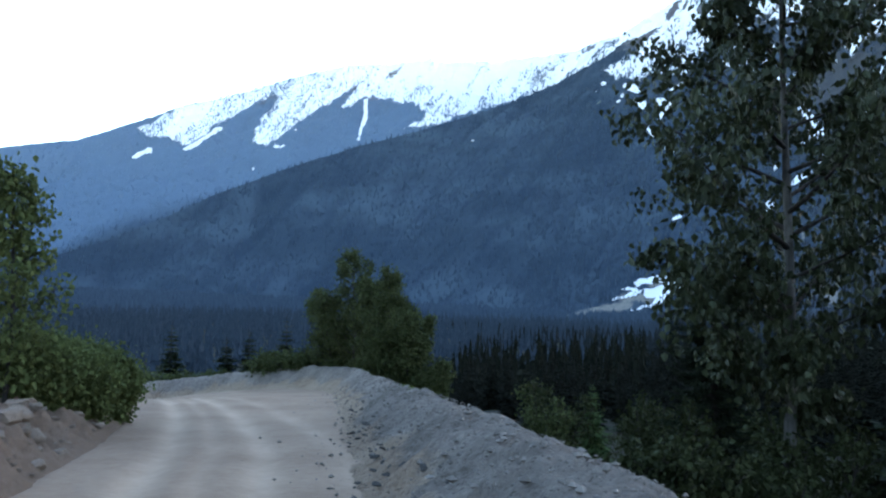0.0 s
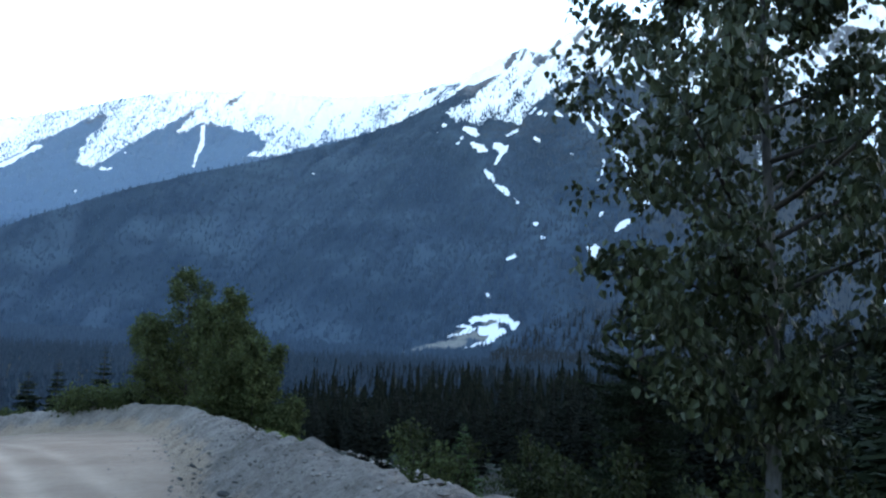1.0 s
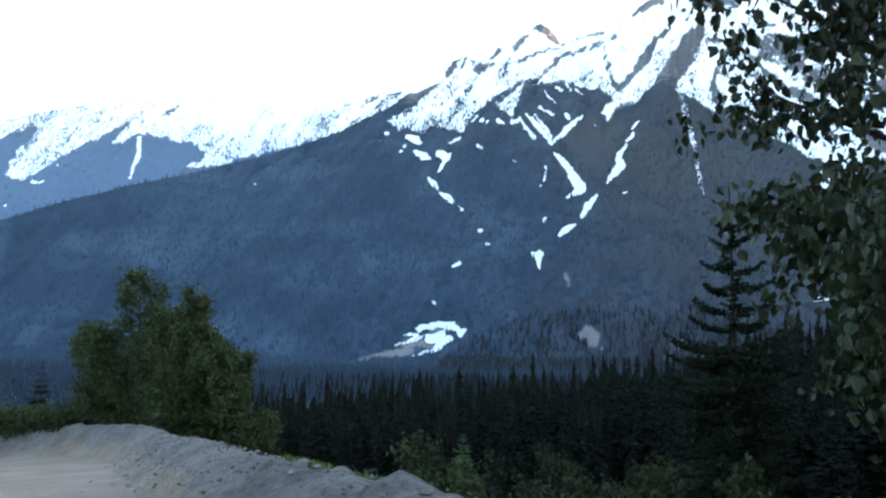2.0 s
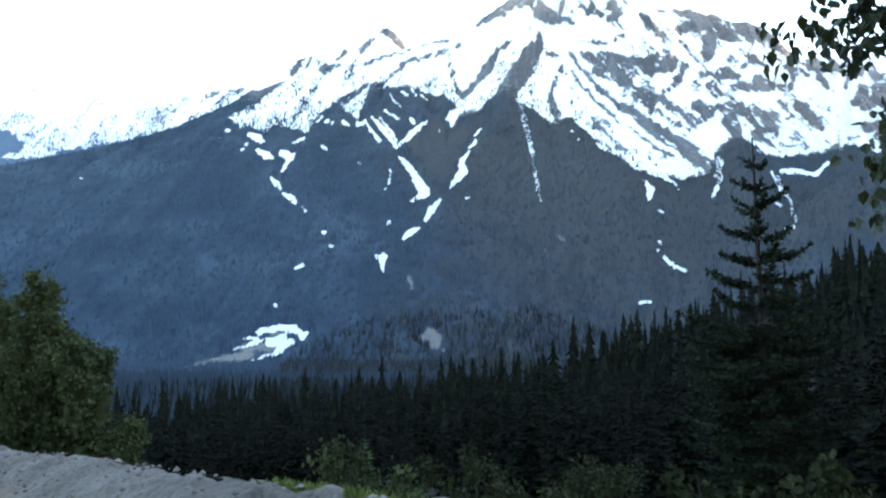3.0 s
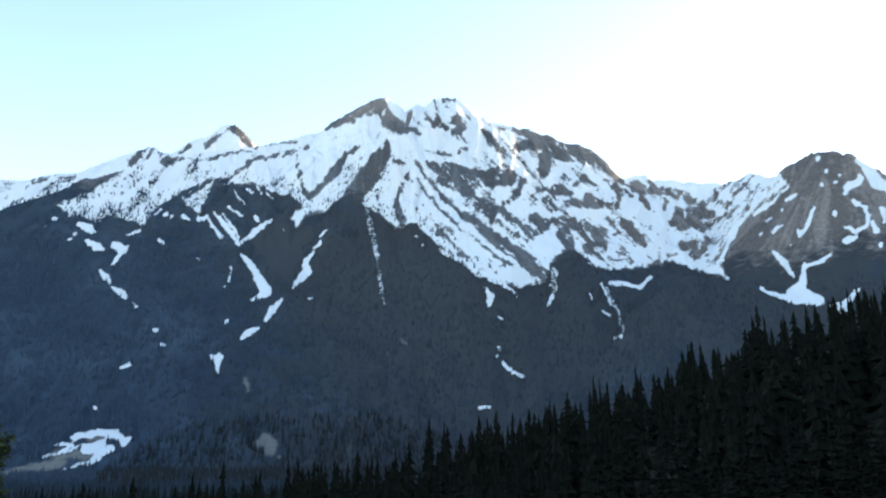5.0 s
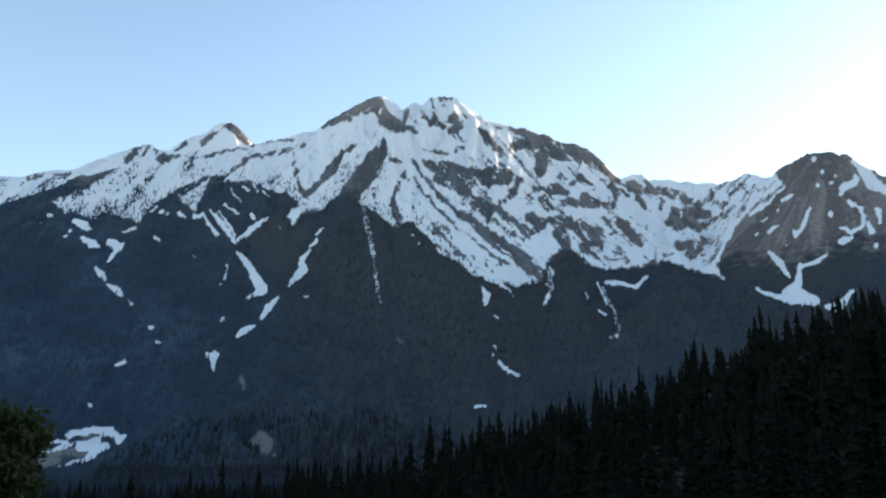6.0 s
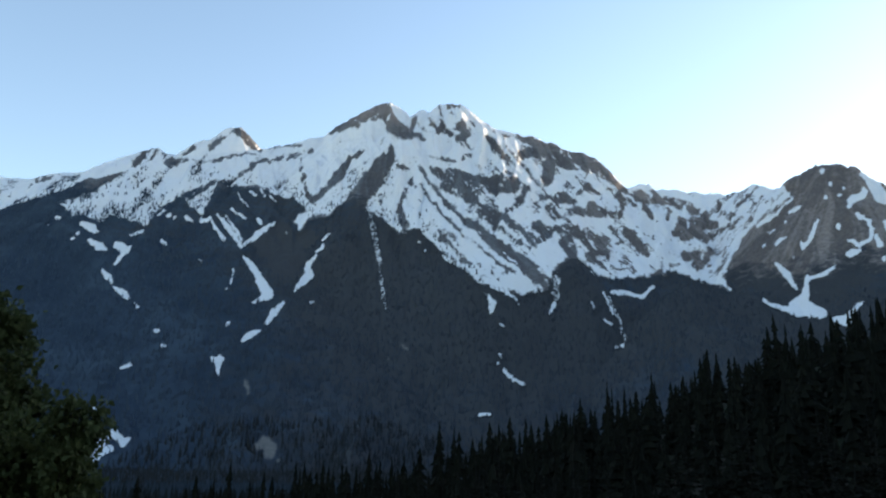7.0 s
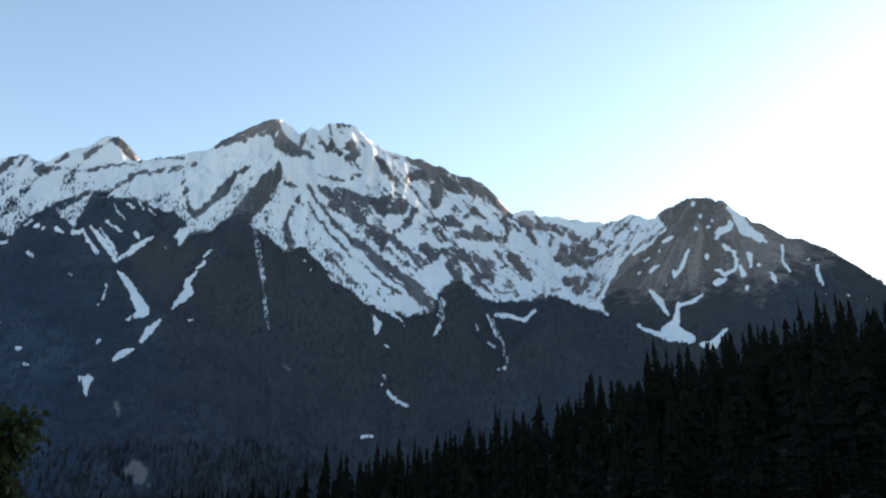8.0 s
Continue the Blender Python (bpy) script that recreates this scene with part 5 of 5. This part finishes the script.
# small spruces and low willows beyond the bend
for seed, x, y, top, r in ((31, -13.1, 68.7, -0.3, 1.9), (32, -16.0, 68.1, -1.6, 1.7), (33, -17.8, 67.6, -2.4, 1.9), (34, -22.6, 68.3, -1.2, 1.9), (35, -10.2, 65.2, -0.8, 1.8)):
    g = float(ground_height(x, y))
    ob = conifer("small_spruce_tree", seed, top - g + 0.3, r, 24, 12, 9, NEEDLE, bare=0.03, gap=0.0, blade=0.6)
    tagged(stand(ob, x, y), "small dark spruce beyond the road's bend", "tree")
for seed, x, y, top in ((36, -12.7, 60.4, -3.0), (37, -10.2, 58.6, -2.7), (38, -18.3, 65.5, -5.2), (39, -13.6, 64.6, -4.6), (40, -21.5, 66.0, -5.4), (46, -25, 66.5, -5.0), (47, -29, 67, -4.8)):
    ob = broadleaf("willow_shrub", seed, max(top - float(ground_height(x, y)), 1.2), 1.9, 9, 7, 14, 0.2, BARK_DARK, LEAF_WARM, first=0.1, stems=4, stem_r=0.008, clump=0.25)
    tagged(stand(ob, x, y), "low green willow shrub beyond the road's bend", "shrub")

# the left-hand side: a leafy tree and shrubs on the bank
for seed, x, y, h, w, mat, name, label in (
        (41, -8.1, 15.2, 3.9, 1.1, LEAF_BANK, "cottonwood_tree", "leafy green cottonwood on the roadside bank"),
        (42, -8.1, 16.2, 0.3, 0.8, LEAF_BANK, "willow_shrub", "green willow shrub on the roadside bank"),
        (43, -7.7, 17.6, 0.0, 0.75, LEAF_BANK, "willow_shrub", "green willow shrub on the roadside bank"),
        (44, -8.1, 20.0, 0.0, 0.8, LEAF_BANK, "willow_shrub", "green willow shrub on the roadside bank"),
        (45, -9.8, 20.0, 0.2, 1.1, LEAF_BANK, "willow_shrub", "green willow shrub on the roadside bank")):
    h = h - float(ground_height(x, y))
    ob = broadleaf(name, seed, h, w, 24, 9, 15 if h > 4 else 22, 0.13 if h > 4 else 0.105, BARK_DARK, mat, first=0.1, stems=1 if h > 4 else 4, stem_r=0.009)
    tagged(stand(ob, x, y), label, "tree" if h > 4 else "shrub")

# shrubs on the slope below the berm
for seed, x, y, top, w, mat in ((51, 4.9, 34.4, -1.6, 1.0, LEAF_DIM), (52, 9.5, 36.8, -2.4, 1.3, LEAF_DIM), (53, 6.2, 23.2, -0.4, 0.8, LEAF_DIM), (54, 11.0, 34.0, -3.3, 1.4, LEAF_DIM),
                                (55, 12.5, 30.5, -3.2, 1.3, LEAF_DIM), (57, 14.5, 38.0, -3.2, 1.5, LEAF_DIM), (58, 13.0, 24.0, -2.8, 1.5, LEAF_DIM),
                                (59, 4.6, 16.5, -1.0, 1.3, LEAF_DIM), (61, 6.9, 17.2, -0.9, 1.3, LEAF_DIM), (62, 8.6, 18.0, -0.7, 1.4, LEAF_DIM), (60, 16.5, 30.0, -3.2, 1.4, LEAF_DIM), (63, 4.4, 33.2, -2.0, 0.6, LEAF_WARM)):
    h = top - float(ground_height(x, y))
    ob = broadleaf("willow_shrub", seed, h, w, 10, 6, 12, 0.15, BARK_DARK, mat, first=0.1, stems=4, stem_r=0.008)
    tagged(stand(ob, x, y), "leafy willow shrub on the grassy slope below the road", "shrub")
for seed, x, y, h, r in ((65, 8.1, 43.4, 4.4, 1.3), (68, 12.5, 20.5, 8.5, 2.3), (69, 15.5, 25.0, 8.5, 2.3), (70, 10.6, 17.0, 7.5, 2.2)):
    ob = conifer("young_conifer_tree", seed, h, r, 30, 9, 7, NEEDLE_LIGHT if seed < 66 else NEEDLE, bare=0.03, gap=0.04, blade=0.42, up=0.5)
    tagged(stand(ob, x, y), "young green conifer on the slope below the road", "tree")


def grass_strip():
    """Tufts of grass and low weeds along the outer side of the berm."""
    rng = np.random.default_rng(8)
    line = np.array(BERM)
    n = 15000
    t = rng.uniform(0, 1, n)
    y = 15.5 + 8.5 * t
    x = np.interp(y, line[:, 1][1:8], line[:, 0][1:8]) + 0.12 + np.abs(rng.normal(0, 0.45, n)) + 0.4 * fbm(y * 0 + 3, y, 3, 2, 3)
    keep = fbm(x, y, 2.2, 2, 4) > -0.15
    x, y = x[keep], y[keep]
    n = len(x)
    d = x - np.interp(y, line[:, 1][1:8], line[:, 0][1:8])
    zb = np.interp(y, line[:, 1][1:8], line[:, 2][1:8])
    z = np.maximum(ground_height(x, y), zb + (1 - smooth(0.0, 2.4, d) * 2.3) * berm_high(y) - 0.08)
    way = unit(rng.normal(0, 0.45, (n, 3)) + np.array([0, 0, 1.0]))
    v, f = blades(np.stack([x, y, z], 1), way, unit(np.cross(way, rng.normal(0, 1, (n, 3)))), rng.uniform(0.06, 0.19, n), rng.uniform(0.02, 0.07, n))
    tagged(new("grass", mesh_of("grass", v, f, GRASS)), "yellow-green grass and weeds along the berm", "grass", kind="stuff")


grass_strip()


def slope_cover():
    """Low grass and herbs on the open slope below the road."""
    rng = np.random.default_rng(18)
    n = 26000
    a, r = np.radians(rng.uniform(-5, 85, n)), rng.uniform(9, 55, n)
    x, y = r * np.sin(a) + 1.5, r * np.cos(a) + 9
    d, _, side = near_line(x, y, BERM)
    keep = (side > 0) & (d > 2.6) & (fbm(x, y, 5, 3, 14) > -0.2)
    x, y = x[keep], y[keep]
    n = len(x)
    way = unit(rng.normal(0, 0.5, (n, 3)) + np.array([0, 0, 1.0]))
    v, f = blades(np.stack([x, y, ground_height(x, y) - 0.02], 1), way, unit(np.cross(way, rng.normal(0, 1, (n, 3)))), rng.uniform(0.15, 0.6, n), rng.uniform(0.03, 0.12, n))
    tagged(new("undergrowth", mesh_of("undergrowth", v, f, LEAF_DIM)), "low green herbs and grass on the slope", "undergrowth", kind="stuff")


slope_cover()


# ---------------------------------------------------------------- rocks
def rock_mesh(seed, material):
    rng = np.random.default_rng(seed)
    bm = bmesh.new()
    bmesh.ops.create_icosphere(bm, subdivisions=2, radius=1)
    for k in range(9):
        n = Vector(unit(rng.normal(0, 1, 3)))
        cut = rng.uniform(0.4, 0.85)
        for v in bm.verts:
            over = v.co.dot(n) - cut
            if over > 0:
                v.co -= n * over
    for v in bm.verts:
        v.co *= 1 + rng.uniform(-0.05, 0.05)
        v.co.z *= 0.7
    me = bpy.data.meshes.new("rock")
    bm.to_mesh(me)
    bm.free()
    me.materials.append(material)
    return me


ROCKS = [rock_mesh(k, ROCK) for k in range(6)]
RUBBLE = [rock_mesh(20 + k, ROCK_DARK) for k in range(6)]


def build_rocks():
    rng = np.random.default_rng(81)
    for k in range(260):
        s = rng.uniform(2, 20)
        x, y, z, h = [p for q, p in road_line(-0.35, 0, 30, 0.5) if q >= s][0]
        off = -2.7 - 2.2 * rng.random()
        x, y = x + off * math.cos(h), y - off * math.sin(h)
        size = (0.05 + 0.2 * rng.random() ** 3) * (1.3 if off < -3.6 else 0.8)
        ob = new("rock", ROCKS[rng.integers(6)])
        ob.matrix_basis = pose(x, y, float(bank_top(x, y, off, z)) + size * 0.25, rng.uniform(-20, 20), rng.uniform(-20, 20), rng.uniform(0, 360)) @ Matrix.Diagonal((size, size * rng.uniform(0.7, 1.2), size * rng.uniform(0.7, 1.1), 1))
        tagged(ob, "broken brown-grey rock on the roadside bank", "rock", "rocks of the roadside bank")


build_rocks()


def build_rubble():
    """Darker lumps of rubble along the inner foot of the berm."""
    rng = np.random.default_rng(83)
    line = np.array(BERM)
    for k in range(46):
        y = rng.choice((9.5, 12.0, 15.5, 17.0, 21.0)) + rng.normal(0, 0.7)
        q = -1.45 + rng.normal(0, 0.28)
        x, zb = (np.interp(y, line[:, 1][1:8], line[:, c][1:8]) for c in (0, 2))
        size = 0.03 + 0.05 * rng.random() ** 2
        ob = new("rock", RUBBLE[rng.integers(6)])
        ob.matrix_basis = pose(x + q, y, zb + (1 - smooth(0.0, 1.95, -q)) * berm_high(y) + 0.3 * size, rng.uniform(-20, 20), rng.uniform(-20, 20), rng.uniform(0, 360)) @ Matrix.Diagonal((size * 1.4, size, size * 0.7, 1))
        tagged(ob, "dark broken rock at the foot of the gravel berm", "rock", "rocks at the foot of the berm")


build_rubble()


def build_stones():
    """Loose stones on the berm and along the road."""
    rng = np.random.default_rng(85)
    v0 = np.array([(1, 0, 0), (-0.9, 0.1, 0), (0, 0.8, 0.1), (0.1, -0.85, 0), (0.1, 0, 0.6), (0, 0, -0.5)], float)
    f0 = np.array([(0, 2, 4), (2, 1, 4), (1, 3, 4), (3, 0, 4), (2, 0, 5), (1, 2, 5), (3, 1, 5), (0, 3, 5)])
    line = np.array(BERM)
    pieces = []
    for k in range(2800):
        y = 3 + 37 * rng.random() ** 1.4
        q = rng.normal(-0.6, 0.8)
        x = np.interp(y, line[:, 1][1:8], line[:, 0][1:8]) + q
        zb = np.interp(y, line[:, 1][1:8], line[:, 2][1:8])
        prof = 1 - smooth(0.0, 1.95, -q) if q < 0 else 1 - smooth(0.0, 2.4, q) * 2.3
        s = 0.012 + 0.055 * rng.random() ** 5
        t = rng.uniform(0, 6.28)
        v = v0 * s * rng.uniform(0.7, 1.3, 3)
        pieces.append((np.stack([v[:, 0] * math.cos(t) - v[:, 1] * math.sin(t) + x, v[:, 0] * math.sin(t) + v[:, 1] * math.cos(t) + y, v[:, 2] + zb + prof * berm_high(y) + 0.02], 1), f0))
    v, f = joined(pieces)
    tagged(new("gravel_stones", mesh_of("gravel_stones", v, f, CLOD)), "loose grey stones on the gravel berm", "gravel", kind="stuff")


build_stones()


# ---------------------------------------------------------------- the forest
def build_forest():
    rng = np.random.default_rng(12)
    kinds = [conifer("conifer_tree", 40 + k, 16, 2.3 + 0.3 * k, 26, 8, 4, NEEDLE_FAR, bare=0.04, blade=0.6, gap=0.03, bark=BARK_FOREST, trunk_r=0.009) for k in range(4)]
    for k, ob in enumerate(kinds):
        stand(ob, 30 + 9 * k, 66 + 5 * k, 90 * k)
        ob.scale = (0.6, 0.6, 0.45)
        tagged(ob, "dark green spruce in the dense valley forest", "tree", "spruces of the valley forest")
    spots = []
    while len(spots) < 240:
        a, r = math.radians(rng.uniform(1, 74)), rng.uniform(46, 120)
        x, y = r * math.sin(a) - 2, r * math.cos(a) + 12
        if all((x - p) ** 2 + (y - q) ** 2 > 9 for p, q in spots) and not (x < 3 and y < 62):
            spots.append((x, y))
    for x, y in spots:
        ob = copy_thing(kinds[rng.integers(4)], pose(x, y, float(ground_height(x, y)) - 0.2, rng.uniform(-2, 2), rng.uniform(-2, 2), rng.uniform(0, 360)))
        g = float(ground_height(x, y))
        top = math.hypot(x, y) * math.tan(math.radians(np.interp(math.degrees(math.atan2(x, y)), *zip(*CANOPY)) - 3.0 * rng.random() ** 1.3)) + 0.9
        s = min(max((top - g) / 16, 0.32), 1.0)
        ob.scale = (s ** 0.75, s ** 0.75, s)
    # the rest of the wood, further off
    shapes = [spire(np.random.default_rng(70 + k), 20, 2.3 + 0.35 * (k % 4), 15, 9) for k in range(8)]
    n = 4300
    a, r = np.radians(rng.uniform(1, 90, n)), 112 + 340 * rng.uniform(0, 1, n) ** 0.75
    x, y = r * np.sin(a), r * np.cos(a) + 12
    z = ground_height(x, y)
    wave = 0.9 * fbm(np.degrees(np.arctan2(x, y)), x * 0 + 5, 3.2, 3, 15)
    pieces = []
    for i in range(n):
        v, f = shapes[i % 8]
        t, s, w = rng.uniform(0, 6.28), rng.uniform(0.5, 1.2), rng.uniform(0.85, 1.7)
        top = math.hypot(x[i], y[i]) * math.tan(math.radians(np.interp(math.degrees(math.atan2(x[i], y[i])), *zip(*CANOPY)) - 1.9 * rng.random() ** 1.3 + (1.5 if i % 11 == 0 else 0.65) + wave[i]))
        tall = i % 11 == 0
        s = min(s * (1.5 if tall else 1.0), max((top - z[i]) / 20, 0.35)) * (1 - (0.1 if tall else 0.55) * rng.random() ** 2)
        w = w * (0.7 if tall else 1.0)
        c, d = math.cos(t) * s * w, math.sin(t) * s * w
        pieces.append((np.stack([v[:, 0] * c - v[:, 1] * d + x[i], v[:, 0] * d + v[:, 1] * c + y[i], v[:, 2] * s + z[i] - 0.3], 1), f))
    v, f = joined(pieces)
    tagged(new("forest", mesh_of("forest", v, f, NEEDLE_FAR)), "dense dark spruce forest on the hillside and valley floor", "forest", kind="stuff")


build_forest()


def valley_woods():
    """The wood on the valley floor, beyond the hill."""
    rng = np.random.default_rng(31)
    shapes = [spire(np.random.default_rng(90 + k), 16, 2.4 + 0.3 * (k % 3), 7, 8) for k in range(6)]
    n = 7500
    a, r = np.radians(rng.uniform(-31, 44, n)), 300 + 1050 * rng.uniform(0, 1, n) ** 0.8
    x, y = r * np.sin(a), r * np.cos(a)
    blend = smooth(900, 1250, r)
    z = ground_height(x, y) * (1 - blend) + blend * (mountain_height(x, y) - 3)
    open_ground = mark_depth(*seen_from_road(x, y, z), DEBRIS_FAN + PATCHES_DEBRIS) + 0.05
    pieces, left = [], []
    for i in range(n):
        if open_ground[i] > 0 or (a[i] < 0.04 and r[i] < 330):
            continue
        v, f = shapes[i % 6]
        t, s = rng.uniform(0, 6.28), rng.uniform(0.6, 1.15)
        c, d = math.cos(t) * s, math.sin(t) * s
        # trees further off or to the left take the haze-tinted needles
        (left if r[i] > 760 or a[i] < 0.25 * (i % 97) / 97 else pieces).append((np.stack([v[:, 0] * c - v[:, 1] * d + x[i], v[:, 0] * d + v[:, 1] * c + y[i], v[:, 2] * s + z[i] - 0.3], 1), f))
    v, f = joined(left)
    tagged(new("hazy_valley_forest", mesh_of("hazy_valley_forest", v, f, NEEDLE_VALLEY_HAZE)), "conifer forest along the valley floor, its colour blued for haze", "forest", kind="stuff")
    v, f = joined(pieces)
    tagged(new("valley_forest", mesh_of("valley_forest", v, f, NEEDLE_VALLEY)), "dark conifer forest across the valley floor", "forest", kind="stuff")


valley_woods()


def spur_woods():
    """Darker, taller conifers on the low spur beside the debris fan."""
    rng = np.random.default_rng(37)
    shapes = [spire(np.random.default_rng(190 + k), 21, 3.0 + 0.4 * (k % 3), 7, 8) for k in range(6)]
    n = 5200
    a, r = rng.uniform(14, 48, n), rng.uniform(1180, 1900, n)
    x, y = r * np.sin(np.radians(a)), r * np.cos(np.radians(a))
    z = mountain_height(x, y)
    rise = np.interp(a, *zip(*SPUR_WOOD)) + 0.5 * fbm(a, r * 0.01, 2.5, 3, 17)
    keep = (np.degrees(np.arctan2(z + 12, r)) < rise) & (mark_depth(*seen_from_road(x, y, z), DEBRIS_FAN + PATCHES_DEBRIS) < -0.1)
    pieces = []
    for i in np.nonzero(keep)[0]:
        v, f = shapes[i % 6]
        t, s = rng.uniform(0, 6.28), rng.uniform(0.6, 1.15)
        c, d = math.cos(t) * s, math.sin(t) * s
        pieces.append((np.stack([v[:, 0] * c - v[:, 1] * d + x[i], v[:, 0] * d + v[:, 1] * c + y[i], v[:, 2] * s + z[i] - 1.5], 1), f))
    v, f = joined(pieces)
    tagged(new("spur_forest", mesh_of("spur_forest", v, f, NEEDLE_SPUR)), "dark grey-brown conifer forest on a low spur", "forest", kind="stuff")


spur_woods()


def far_woods():
    """Small spires on the far slopes below the snow."""
    rng = np.random.default_rng(33)
    n = 76000
    a = np.radians(rng.uniform(-31, 77, n))
    r = rng.uniform(1260, 3300 + 1050 * (a < 0.1), n)
    # more of them where single trees stand in the snow
    more = 12000
    a = np.concatenate([a, np.radians(rng.uniform(-25, 12, more)), np.radians(rng.uniform(10, 20, more // 3))])
    r = np.concatenate([r, rng.uniform(3650, 4360, more), rng.uniform(2850, 3450, more // 3)])
    scattered = np.arange(len(a)) >= n
    n = len(a)
    x, y = r * np.sin(a), r * np.cos(a)
    blend = smooth(900, 1250, r)
    z = np.where(r > 1200, mountain_height(x, y), ground_height(x, y) * (1 - blend) + blend * (mountain_height(x, y) - 3))
    az, el = ragged(x, y, z)
    deep, patch = snow_depth(x, y, az, el), np.maximum(mark_depth(az, el, PATCHES), mark_depth(az, el, DEBRIS_FAN + BARE_EARTH))
    low = z < np.interp(az, *zip(*SNOW_EDGE)) + 40 - 340 * smooth(55, 62, az) + fbm(x, y, 300, 3, 81) * 80
    # a belt of scattered trees stands in the snow along its lower edge
    belt = (deep > 0) & (deep < 1.1 * rng.random(n) ** 1.5 + 0.5 * fbm(az, el, 1.2, 2, 78)) & (az < 40) & (rng.random(n) < 0.8) & ((el < 20.4) | (az < 18)) & (z < 1260)
    belt = np.where(scattered, (deep > 0) & (deep < 1.5) & (runnels(az, el, 0.5, 251) > 0.02) & (z < 1330), belt)
    keep = ((low & (deep < 0) & ~scattered) | belt) & (patch < -0.05)
    x, y, z = x[keep], y[keep], z[keep]
    n = len(x)
    h, w = 6 + 12 * rng.random(n) ** 1.3, rng.uniform(1.8, 3.8, n)
    t = rng.uniform(0, 6.28, n)
    ring = [np.stack([x + w * np.cos(t + k * 1.2566), y + w * np.sin(t + k * 1.2566), z - 2.0], 1) for k in range(5)]
    verts = np.stack([*ring, np.stack([x + w * 0.1, y, z + h], 1)], 1).reshape(-1, 3)
    i = np.arange(n)[:, None] * 6
    faces = np.concatenate([np.concatenate([i + k, i + (k + 1) % 5, i + 5], 1) for k in range(5)])
    me = mesh_of("far_forest", verts, faces, NEEDLE_HAZE)
    # the same haze tone by bearing, painted on the trees
    brush_haze = np.repeat((0.85 + 0.4 * fbm(x, y, 420, 4, 87)) * smooth(10, 30, np.degrees(np.arctan2(x, y))), 6)
    me.attributes.new("brush_haze", "FLOAT", "POINT").data.foreach_set("value", np.clip(brush_haze, 0, 1).astype(np.float32))
    # trees on the far range get the same painted haze
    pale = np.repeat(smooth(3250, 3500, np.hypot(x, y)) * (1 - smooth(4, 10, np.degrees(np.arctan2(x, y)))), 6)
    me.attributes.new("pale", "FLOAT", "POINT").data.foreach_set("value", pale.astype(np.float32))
    tagged(new("far_forest", me), "distant conifer forest on the mountain slopes, its colour blued for haze", "forest", kind="stuff")


far_woods()
